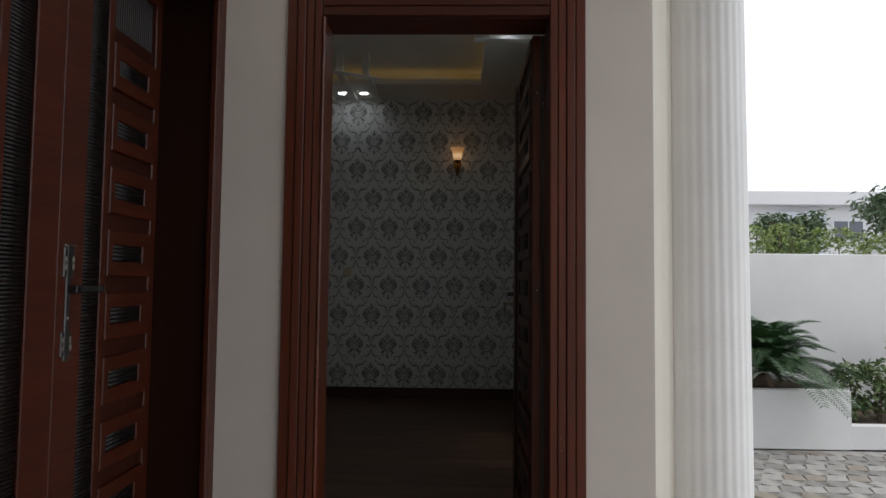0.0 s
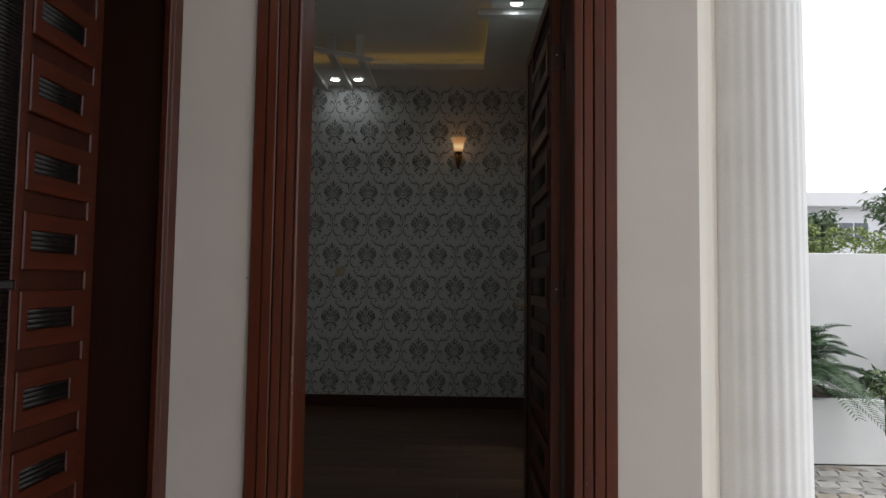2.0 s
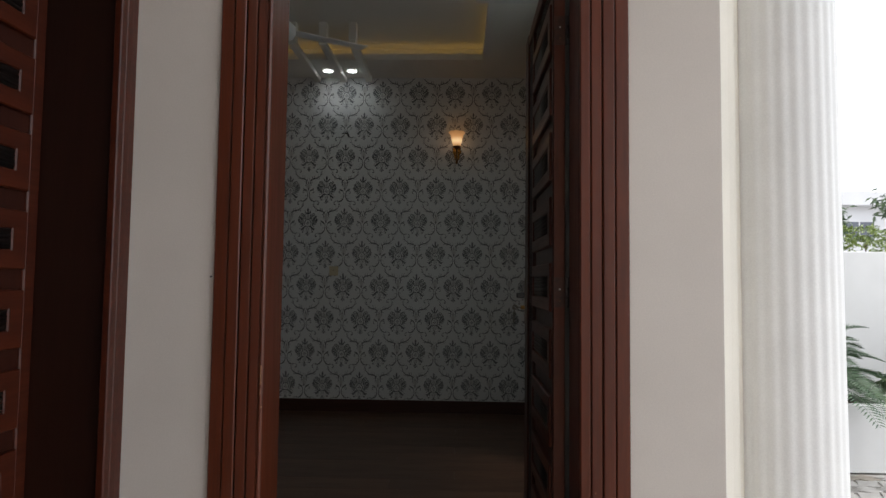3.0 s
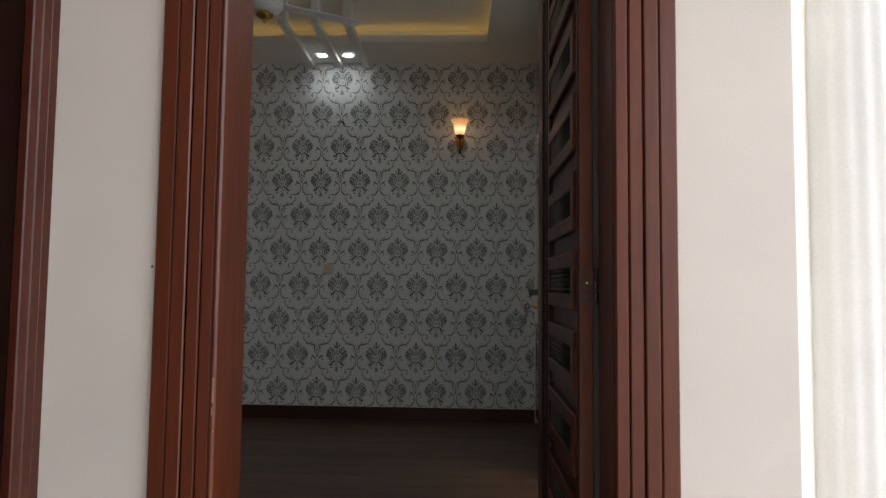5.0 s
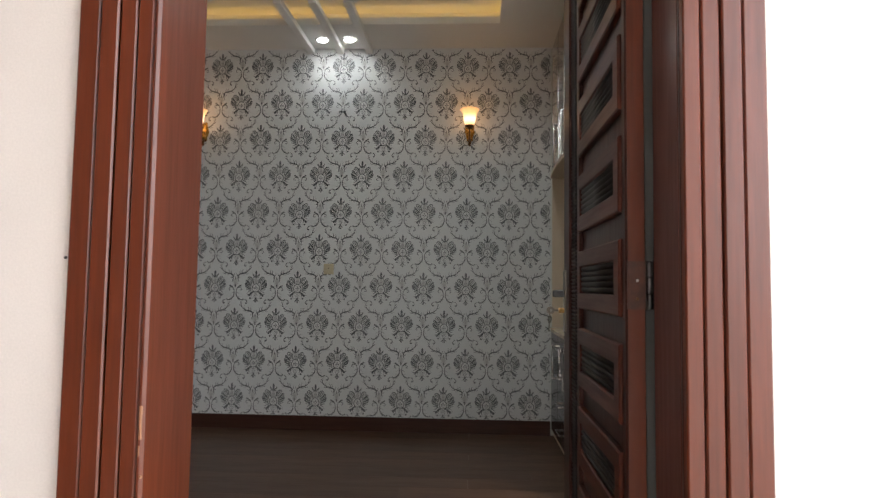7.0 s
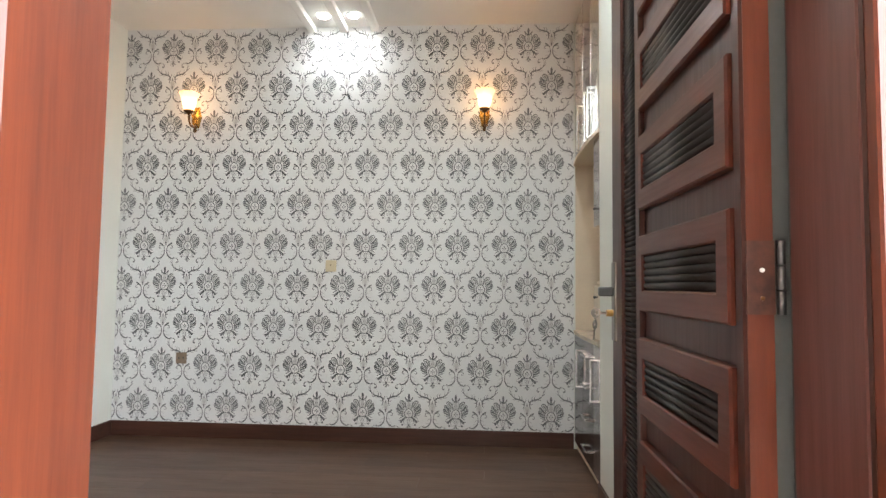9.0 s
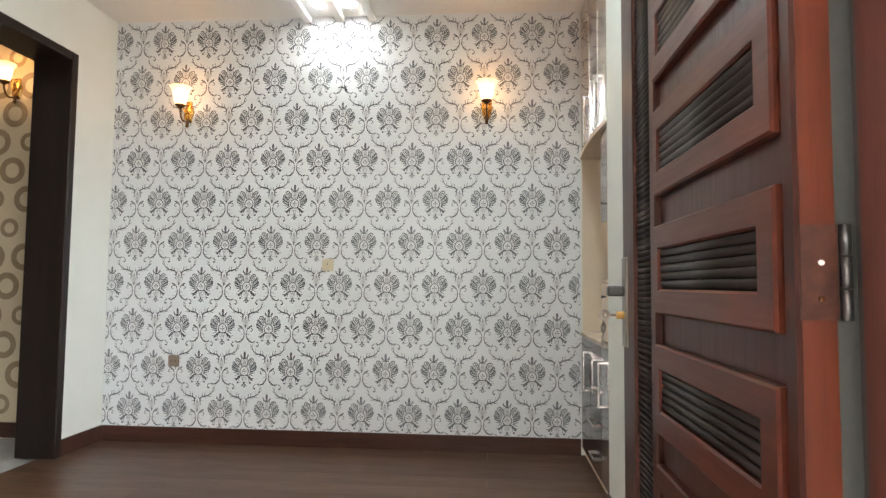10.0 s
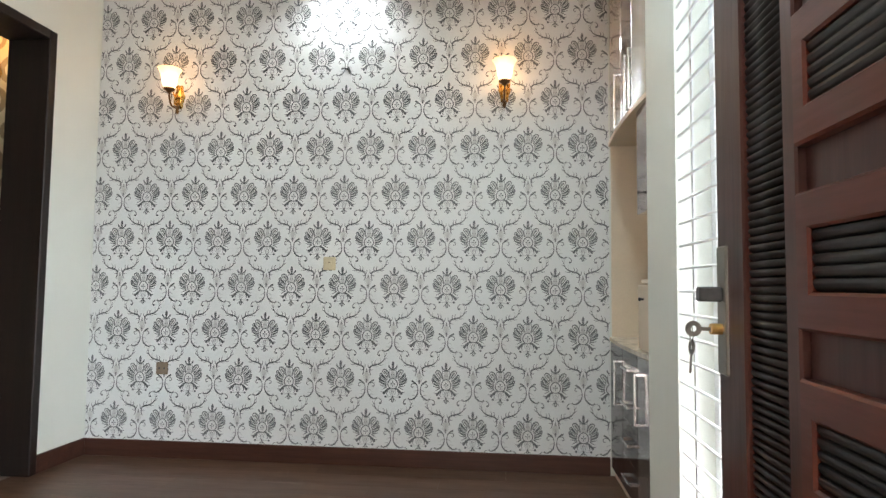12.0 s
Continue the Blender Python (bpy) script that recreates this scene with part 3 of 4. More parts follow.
# ---- panelled doors ----
def frame_ring(x0, x1, z0, z1, ix0, ix1, iz0, iz1, y_back, y_front, s):
    """A flat frame in one piece, its outer and inner edges eased."""
    bm = bmesh.new()
    e = 0.0035
    loops = []
    for a, b, c, d, y in ((x0, x1, z0, z1, y_back), (x0, x1, z0, z1, y_front - e), (x0 + e, x1 - e, z0 + e, z1 - e, y_front),
                          (ix0 - e, ix1 + e, iz0 - e, iz1 + e, y_front), (ix0, ix1, iz0, iz1, y_front - e), (ix0, ix1, iz0, iz1, y_back)):
        loops.append([bm.verts.new((px, s * y, pz)) for px, pz in ((a, c), (b, c), (b, d), (a, d))])
    for p, q in zip(loops, loops[1:]):
        for i in range(4):
            k = (i + 1) % 4
            bm.faces.new((p[i], p[k], q[k], q[i]))
    return bm


def slat_mesh(x0, x1, thick, high, tilt):
    """A rounded louvre blade along x."""
    bm = bmesh.new()
    ends = []
    for x in (x0, x1):
        ends.append([bm.verts.new((x, thick * math.cos(a), high * math.sin(a))) for a in [2 * math.pi * i / 10 for i in range(10)]])
    for i in range(10):
        k = (i + 1) % 10
        bm.faces.new((ends[0][i], ends[0][k], ends[1][k], ends[1][i]))
    bm.faces.new(ends[0][::-1])
    bm.faces.new(ends[1])
    bmesh.ops.rotate(bm, verts=bm.verts[:], cent=(0, 0, 0), matrix=Matrix.Rotation(tilt, 3, "X"))
    return bm


def door_leaf(name, label, m, w, h, s, zc, hang, stile, narrow, strip, edge, rail, stile_wood, z0=0.012):
    """A leaf in its own axes: x from the hinge to the lock, outer face toward s * y."""
    leaf = thing(name, label, "door", m)

    def slab(a, b, y0, y1, c, d):
        ys = sorted((s * y0, s * y1))
        return (a, b, ys[0], ys[1], c, d)

    T1 = 0.048
    FLAT = T1 - 0.007
    u = [0.0, hang, w - stile - narrow - strip, w - stile - narrow, w - stile, w]
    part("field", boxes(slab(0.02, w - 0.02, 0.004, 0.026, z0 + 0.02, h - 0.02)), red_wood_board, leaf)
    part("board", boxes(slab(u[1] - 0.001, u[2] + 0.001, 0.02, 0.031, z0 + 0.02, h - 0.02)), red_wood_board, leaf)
    part("hinge_stile", boxes(slab(u[0], u[1], 0, FLAT, z0, h), bevel=0.004), stile_wood, leaf)
    # edge brighter than the stile face: daylight on it put into its colour
    part("edge_strip", boxes(slab(-0.0015, 0.003, 0.002, FLAT - 0.004, z0, h)), red_wood, leaf, "red-brown edge, coloured brighter for daylight on it")
    part("middle_stile", boxes(slab(u[2], u[3], 0.002, T1 - 0.004, z0, h), bevel=0.003), stile_wood, leaf)
    part("lock_stile", boxes(slab(u[4], u[5], 0, T1, z0, h), bevel=0.003), stile_wood, leaf)
    part("top_rail", boxes(slab(u[1], u[4], 0, T1 - 0.002, h - 0.055, h), bevel=0.003), red_wood_flat, leaf)
    part("bottom_rail", boxes(slab(u[1], u[4], 0, T1 - 0.002, z0, z0 + 0.11), bevel=0.003), red_wood_flat, leaf)
    # narrow louvre column
    blade = slat_mesh(u[3], u[4], 0.0037, 0.0062, radians(-38 * s))
    first = None
    z = z0 + 0.125
    while z < h - 0.065:
        pos = Matrix.Translation((0, s * 0.036, z))
        if first is None:
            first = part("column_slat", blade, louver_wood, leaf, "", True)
            first.matrix_basis = pos
        else:
            share("column_slat", first, leaf, pos)
        z += 0.0122
    # framed louvre panels
    fa, fb = u[1] + 0.004, u[2] - 0.002
    ft, la, lb = 0.0835, fa + edge, u[2] - 0.034
    first_frame, slat = None, None
    while zc < h - 0.2:
        pos = Matrix.Translation((0, 0, zc))
        if first_frame is None:
            first_frame = part("louvre_panel", frame_ring(fa, fb, -ft, ft, la, lb, -ft + rail, ft - rail, 0.024, T1, s), red_wood_flat, leaf)
            fr = first_frame
            fr.matrix_basis = pos
        else:
            fr = share("louvre_panel", first_frame, leaf, pos)
        blades = round((ft - rail) * 2 / 0.0148)
        for i in range(blades):
            sp = Matrix.Translation((0, s * 0.0375, 0.0145 * (i - (blades - 1) / 2)))
            if slat is None:
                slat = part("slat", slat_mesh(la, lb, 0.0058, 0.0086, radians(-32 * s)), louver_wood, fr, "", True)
                slat.matrix_basis = sp
            else:
                share("slat", slat, fr, sp)
        zc += 0.2255
    # top panel of upright reeds
    rb = bmesh.new()
    box(rb, -0.005, 0.005, *sorted((s * 0.022, s * 0.034)), zc - 0.085, h - 0.06, bevel=0.003)
    x, reed = fa + 0.02, None
    while x < fb - 0.01:
        if reed is None:
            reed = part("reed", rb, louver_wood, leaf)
            reed.matrix_basis = Matrix.Translation((x, 0, 0))
        else:
            share("reed", reed, leaf, Matrix.Translation((x, 0, 0)))
        x += 0.014
    return leaf


W1 = 0.794
leaf_m = Matrix.Translation((1.110, 0.1795, 0)) @ Matrix.Rotation(radians(90.0), 4, "Z")
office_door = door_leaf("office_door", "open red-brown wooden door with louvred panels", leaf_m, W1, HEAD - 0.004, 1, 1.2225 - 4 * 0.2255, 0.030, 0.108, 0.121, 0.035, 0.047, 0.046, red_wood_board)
# hinges on the leaf's edge
for hz in (0.25, 1.2065, 2.1):
    hinge = part("hinge", boxes((-0.0035, 0.0008, 0.001, 0.038, hz - 0.05, hz + 0.05)), copper_stain, office_door, "stained copper-brown hinge plate")
    bm = bmesh.new()
    for k in range(3):
        tube(bm, [(-0.004, -0.007, hz - 0.05 + 0.034 * k), (-0.004, -0.007, hz - 0.018 + 0.034 * k)], 0.006, 10)
    part("knuckle", bm, dark_steel, hinge, "blackened hinge knuckle", True)
    for dz in (-0.028, 0.010):
        bm = bmesh.new()
        lathe(bm, [(0.0001, 0.0), (0.003, 0.0), (0.003, 0.002), (0.0001, 0.003)], 10)
        sc = part("screw", bm, white_metal if dz > 0 else bronze, hinge)
        sc.matrix_basis = Matrix.Translation((-0.0035, 0.018, hz + dz)) @ Matrix.Rotation(radians(-90), 4, "Y")
# lock with lever and keys
plate = part("lock_plate", boxes((W1 - 0.046, W1 - 0.008, 0.045, 0.053, 1.050, 1.257), bevel=0.002), steel, office_door, "brushed steel lock plate")
part("lever", boxes((W1 - 0.038, W1 - 0.016, 0.053, 0.090, 1.167, 1.191), bevel=0.003), dark_steel, plate, "dark square lever handle")
bm = bmesh.new()
lathe(bm, [(0.0001, 0), (0.009, 0), (0.009, 0.02), (0.0001, 0.02)], 12)
part("cylinder", bm, brass, plate, "brass lock cylinder").matrix_basis = Matrix.Translation((W1 - 0.027, 0.05, 1.123)) @ Matrix.Rotation(radians(-90), 4, "X")


def key_mesh():
    bm = bmesh.new()
    lathe(bm, [(0.005, -0.001), (0.013, -0.001), (0.013, 0.001), (0.005, 0.001), (0.005, -0.001)], 14)
    box(bm, -0.003, 0.003, -0.042, -0.012, -0.0008, 0.0008)
    box(bm, 0.003, 0.006, -0.04, -0.034, -0.0008, 0.0008)
    box(bm, 0.003, 0.005, -0.03, -0.026, -0.0008, 0.0008)
    return bm


keys = thing("keys", "two steel keys hanging from the office door's lock", "keys", leaf_m @ Matrix.Translation((W1 - 0.027, 0.075, 1.123)))
k1 = part("key", key_mesh(), steel, keys)
k1.matrix_basis = Matrix.Translation((0, 0.022, 0)) @ Matrix.Rotation(radians(90), 4, "Y") @ Matrix.Rotation(radians(0), 4, "Z")
share("key", k1, keys, Matrix.Translation((0.004, 0.024, -0.030)) @ Matrix.Rotation(radians(-35), 4, "Z") @ Matrix.Rotation(radians(90), 4, "X") @ Matrix.Rotation(radians(-12), 4, "Z"))
bm = bmesh.new()
tube(bm, [(0.003 + 0.008 * math.sin(a), 0.024, -0.010 + 0.014 * math.cos(a)) for a in [2 * math.pi * i / 16 for i in range(16)]], 0.001, 6)
part("key_ring", bm, steel, keys)

# main entrance: frame, two leaves, handle
frame_2 = thing("door_frame", "dark red-brown wooden frame of the main door", "door frame", kind="structure")
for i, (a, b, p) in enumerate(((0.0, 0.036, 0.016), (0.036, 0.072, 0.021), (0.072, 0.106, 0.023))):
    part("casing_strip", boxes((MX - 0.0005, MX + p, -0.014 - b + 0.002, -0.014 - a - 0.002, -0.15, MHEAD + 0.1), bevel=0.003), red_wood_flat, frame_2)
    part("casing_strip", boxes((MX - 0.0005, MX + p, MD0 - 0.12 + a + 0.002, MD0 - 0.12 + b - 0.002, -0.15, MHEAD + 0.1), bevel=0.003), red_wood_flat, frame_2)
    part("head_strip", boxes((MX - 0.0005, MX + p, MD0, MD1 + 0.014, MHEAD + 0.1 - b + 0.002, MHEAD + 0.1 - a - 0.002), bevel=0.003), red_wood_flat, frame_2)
part("jamb", boxes((MX - 0.262, MX, MD1, -0.03, -0.03, MHEAD + 0.1), bevel=0.003), dark_jamb_wood, frame_2)
part("jamb", boxes((MX - 0.262, MX, MD0 - 0.11, MD0, -0.03, MHEAD + 0.1), bevel=0.003), dark_jamb_wood, frame_2)
part("head_jamb", boxes((MX - 0.262, MX, MD0, MD1, MHEAD, MHEAD + 0.1), bevel=0.003), dark_jamb_wood, frame_2)
W2 = 0.602
main_m = Matrix.Translation((MX - 0.262, MD1 - 0.002, 0.0)) @ Matrix.Rotation(radians(-90), 4, "Z")
main_door = door_leaf("main_door", "closed red-brown main door leaf with louvred panels", main_m, W2, MHEAD, 1, 0.8915 - 3 * 0.2255, 0.046, 0.128, 0.10, 0.034, 0.058, 0.054, red_wood_flat)
main_m2 = Matrix.Translation((MX - 0.262, MD0 + 0.002, 0.0)) @ Matrix.Rotation(radians(90), 4, "Z")
door_leaf("main_door", "closed red-brown main door leaf with louvred panels", main_m2, W2, MHEAD, -1, 0.8915 - 3 * 0.2255, 0.046, 0.128, 0.10, 0.034, 0.058, 0.054, red_wood_flat)
pl = part("handle_plate", boxes((W2 - 0.064, W2 - 0.040, 0.045, 0.053, 0.990, 1.36), (W2 - 0.077, W2 - 0.027, 0.045, 0.052, 1.005, 1.085), (W2 - 0.077, W2 - 0.027, 0.045, 0.052, 1.255, 1.352), bevel=0.003), dark_steel, main_door, "long blackened steel handle plate with shaped ends")
for zz in (1.045, 1.300):
    for xx in (W2 - 0.0705, W2 - 0.0335):
        bm = bmesh.new()
        tube(bm, [(xx + 0.004 * math.sin(a), 0.0525, zz + 0.022 * math.cos(a)) for a in [2 * math.pi * q / 14 for q in range(15)]], 0.0022, 6)
        part("ornament", bm, steel, pl, "bright oval inlay", True)
part("plate_band", boxes((W2 - 0.080, W2 - 0.024, 0.045, 0.056, 1.352, 1.361), bevel=0.002), steel, pl, "bright steel band")
bm = bmesh.new()
lathe(bm, [(0.0001, 0.004), (0.006, 0.003), (0.007, 0.0)], 12)
cyl = part("keyhole", bm, steel, pl, "bright round keyhole", True)
cyl.matrix_basis = Matrix.Translation((W2 - 0.052, 0.053, 1.125)) @ Matrix.Rotation(radians(-90), 4, "X")
part("lever", boxes((W2 - 0.066, W2 - 0.044, 0.052, 0.085, 1.205, 1.23), (W2 - 0.185, W2 - 0.044, 0.07, 0.085, 1.207, 1.229), bevel=0.003), dark_steel, pl)
part("lever_tip", boxes((W2 - 0.189, W2 - 0.1855, 0.068, 0.087, 1.205, 1.231)), steel, pl)

# ---- cabinet in the niche ----
CY0, CY1, CX = 2.766, BACK - 0.003, RIGHT + 0.024
base = thing("base_cabinet", "glossy dark brown base cabinet with chrome handles in the niche", "cabinet")
part("body", boxes((CX + 0.024, CX + 0.39, CY0, CY1, 0.0, 0.846)), beige_board, base)
cols = [CY0 + 0.005, 3.12, 3.50, CY1 - 0.005]


def bar_handle(parent, x, y0, y1, z0, z1):
    """A square chrome bow handle, standing off toward the room."""
    h = boxes((x - 0.034, x - 0.022, y0, y1, z0, z1), bevel=0.003)
    if z1 - z0 > y1 - y0:
        box(h, x - 0.022, x, y0, y1, z0, z0 + 0.012)
        box(h, x - 0.022, x, y0, y1, z1 - 0.012, z1)
    else:
        box(h, x - 0.022, x, y0, y0 + 0.012, z0, z1)
        box(h, x - 0.022, x, y1 - 0.012, y1, z0, z1)
    part("handle", h, chrome, parent, "square chrome bow handle")


d = part("door", boxes((CX + 0.002, CX + 0.022, cols[0], cols[1] - 0.004, 0.06, 0.84), bevel=0.002), grey_gloss, base, "grey mirror-gloss door")
part("edge_strip", boxes((CX - 0.003, CX + 0.022, CY0, CY0 + 0.005, 0.0, 0.845)), chrome, base)
bar_handle(d, CX + 0.002, cols[1] - 0.075, cols[1] - 0.057, 0.495, 0.755)
d = part("door", boxes((CX + 0.002, CX + 0.022, cols[2], cols[3] - 0.004, 0.06, 0.84), bevel=0.002), gloss_brown, base, "dark brown mirror-gloss door")
bar_handle(d, CX + 0.002, cols[2] + 0.09, cols[2] + 0.108, 0.495, 0.755)
for y in (cols[1] - 0.004, cols[2] - 0.004):
    part("edge_strip", boxes((CX + 0.003, CX + 0.0235, y + 0.0003, y + 0.0037, 0.06, 0.84)), chrome, base)
for c in (1,):
    for z0, z1 in ((0.06, 0.25), (0.254, 0.45), (0.454, 0.65), (0.654, 0.84)):
        d = part("drawer", boxes((CX + 0.002, CX + 0.022, cols[c], cols[c + 1] - 0.004, z0, z1), bevel=0.002), gloss_brown, base)
        part("drawer_edge", boxes((CX + 0.0005, CX + 0.0225, cols[c] + 0.001, cols[c + 1] - 0.005, z1 + 0.0003, z1 + 0.0037)), chrome, d, "thin chrome edge")
        bar_handle(d, CX + 0.002, (cols[c] + cols[c + 1]) / 2 - 0.09, (cols[c] + cols[c + 1]) / 2 + 0.09, (z0 + z1) / 2 - 0.008, (z0 + z1) / 2 + 0.008)


def bowed_board(z0, z1, y0, y1, front, bow):
    """A shelf whose front bows toward the room in its middle."""
    bm = bmesh.new()
    n = 16
    pts = [(front - bow * math.sin(math.pi * i / n), y0 + (y1 - y0) * i / n) for i in range(n + 1)]
    pts += [(RIGHT + 0.415, y1), (RIGHT + 0.415, y0)]
    lo = [bm.verts.new((x, y, z0)) for x, y in pts]
    hi = [bm.verts.new((x, y, z1)) for x, y in pts]
    for i in range(len(pts)):
        j = (i + 1) % len(pts)
        bm.faces.new((lo[i], lo[j], hi[j], hi[i]))
    bm.faces.new(lo[::-1])
    bm.faces.new(hi)
    return bm


tagged(link_bm("counter_top", bowed_board(0.848, 0.87, CY0, CY1, CX - 0.004, 0.022), marble_top), "mottled beige counter top on the base cabinet", "counter")
shelf_unit = thing("shelf_unit", "open beige shelf bay with a small door on the counter", "shelf")
part("back_board", boxes((CX + 0.37, CX + 0.389, CY0, CY1, 0.872, 2.1)), beige_board, shelf_unit)
part("side_board", boxes((CX + 0.01, CX + 0.368, CY1 - 0.02, CY1, 0.872, 2.1)), beige_board, shelf_unit)
part("side_board", boxes((CX + 0.01, CX + 0.368, CY0, CY0 + 0.02, 0.872, 2.1)), beige_board, shelf_unit)
sd = part("small_door", boxes((CX + 0.002, CX + 0.022, CY0 + 0.022, CY0 + 0.31, 0.88, 1.2), bevel=0.002), beige_board, shelf_unit)
bm = bmesh.new()
lathe(bm, [(0.0001, 0), (0.005, 0), (0.005, 0.012), (0.009, 0.016), (0.007, 0.024), (0.0001, 0.026)], 12)
part("knob", bm, dark_steel, sd).matrix_basis = Matrix.Translation((CX + 0.002, CY0 + 0.20, 1.13)) @ Matrix.Rotation(radians(-90), 4, "Y")
part("shelf", boxes((CX + 0.02, CX + 0.368, CY0 + 0.02, CY0 + 0.32, 1.21, 1.228)), beige_board, shelf_unit)
ub = part("upper_box", boxes((CX + 0.002, CX + 0.368, CY0 + 0.02, CY0 + 0.32, 1.56, 2.098), bevel=0.002), bronze_gloss, shelf_unit, "brown gloss-fronted box")
bm = bmesh.new()
lathe(bm, [(0.0001, 0), (0.005, 0), (0.005, 0.012), (0.009, 0.016), (0.007, 0.024), (0.0001, 0.026)], 12)
part("knob", bm, dark_steel, ub).matrix_basis = Matrix.Translation((CX + 0.002, CY0 + 0.20, 1.66)) @ Matrix.Rotation(radians(-90), 4, "Y")
wall_cab = thing("wall_cabinet", "wall cabinet with mirror-gloss doors and chrome handles", "cabinet")
part("bottom_board", bowed_board(2.10, 2.125, CY0, CY1, CX - 0.004, 0.024), beige_board, wall_cab)
part("body", boxes((CX + 0.06, CX + 0.39, CY0, CY1, 2.126, 3.2)), mirror_brown, wall_cab)
cols = [CY0 + 0.03, 3.20, 3.50, CY1 - 0.005]
for c in range(3):
    g = part("gloss_door", boxes((CX + 0.005, CX + 0.013, cols[c] + 0.004, cols[c + 1] - 0.004, 2.13, 3.19)), (pale_gloss, bronze_gloss, beige_gloss)[c], wall_cab, ("pale mirror-gloss door", "bronze mirror-gloss door", "beige mirror-gloss door")[c])
    bar_handle(g, CX + 0.005, cols[c] + (0.35 if c == 0 else 0.05), cols[c] + (0.368 if c == 0 else 0.068), 2.14, 2.47)
    part("door_rim", boxes((CX + 0.003, CX + 0.016, cols[c], cols[c] + 0.004, 2.13, 3.19)), chrome, wall_cab)

# ---- window with grille ----
window_1 = thing("window_1", "white metal window with horizontal grille bars", "window", kind="structure")
fx = RIGHT + 0.13
for nm, d in (("frame", (fx, fx + 0.05, WIN_Y0, WIN_Y0 + 0.05, WIN_Z0, WIN_Z1)), ("frame", (fx, fx + 0.05, WIN_Y1 - 0.05, WIN_Y1, WIN_Z0, WIN_Z1)),
              ("frame", (fx, fx + 0.05, WIN_Y0 + 0.05, WIN_Y1 - 0.05, WIN_Z0, WIN_Z0 + 0.05)), ("frame", (fx, fx + 0.05, WIN_Y0 + 0.05, WIN_Y1 - 0.05, WIN_Z1 - 0.05, WIN_Z1)),
              ("mullion", (fx - 0.005, fx + 0.055, 1.73, 1.79, WIN_Z0 + 0.05, WIN_Z1 - 0.05))):
    part(nm, boxes(d, bevel=0.004), white_metal, window_1)
for y0, y1 in ((WIN_Y0 + 0.05, 1.73), (1.79, WIN_Y1 - 0.05)):
    g = part("pane", boxes((fx + 0.022, fx + 0.027, y0, y1, WIN_Z0 + 0.05, WIN_Z1 - 0.05)), pane_glass, window_1)
    g.visible_shadow = False
day = bpy.data.lights.new("window_daylight", "AREA")
day.shape, day.size, day.size_y = "RECTANGLE", WIN_Y1 - WIN_Y0 - 0.02, WIN_Z1 - WIN_Z0 - 0.02
day.energy, day.color = 3.4, (0.90, 0.96, 1.0)
day_x, day_y, day_z = RIGHT + WT - 0.02, (WIN_Y0 + WIN_Y1) / 2, (WIN_Z0 + WIN_Z1) / 2
new("window_daylight", day).matrix_world = look((day_x, day_y, day_z), (day_x - 1.0, day_y, day_z))
grille = thing("window_grille", "white painted grille of thin horizontal bars", "grille")
bm = bmesh.new()
tube(bm, [(0, WIN_Y0 - 0.02, 0), (0, WIN_Y1 - 0.002, 0)], 0.0055, 8)
bar = None
zz = 0.493
while zz < WIN_Z1 - 0.02:
    mt = Matrix.Translation((RIGHT + 0.012, 0, zz))
    if bar is None:
        bar = part("bar", bm, white_metal, grille)
        bar.matrix_basis = mt
    else:
        share("bar", bar, grille, mt)
    zz += 0.0854
for yy in (WIN_Y0 + 0.2, 1.76, WIN_Y1 - 0.14):
    part("upright", boxes((RIGHT + 0.018, RIGHT + 0.024, yy - 0.01, yy + 0.01, WIN_Z0, WIN_Z1)), white_metal, grille)
setting("window_sill_1", boxes((RIGHT + 0.001, RIGHT + WT + 0.03, WIN_Y0, WIN_Y1, WIN_Z0 - 0.001, WIN_Z0 + 0.012), bevel=0.003), white_metal, "white window sill", "sill")

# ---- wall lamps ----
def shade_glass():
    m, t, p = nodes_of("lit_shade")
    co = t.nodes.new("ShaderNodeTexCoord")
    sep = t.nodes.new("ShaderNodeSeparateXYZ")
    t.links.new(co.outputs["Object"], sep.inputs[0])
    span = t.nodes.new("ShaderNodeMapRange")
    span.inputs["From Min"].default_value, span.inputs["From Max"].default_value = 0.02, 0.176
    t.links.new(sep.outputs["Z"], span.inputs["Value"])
    # bulb's hot spot painted into the emission, fading to orange at the rim
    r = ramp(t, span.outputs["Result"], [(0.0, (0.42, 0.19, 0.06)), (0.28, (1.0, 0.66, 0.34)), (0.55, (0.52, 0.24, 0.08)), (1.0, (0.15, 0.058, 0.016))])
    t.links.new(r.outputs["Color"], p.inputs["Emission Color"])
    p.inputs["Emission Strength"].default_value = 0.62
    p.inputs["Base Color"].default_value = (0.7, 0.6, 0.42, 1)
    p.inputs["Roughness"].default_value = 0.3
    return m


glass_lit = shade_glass()


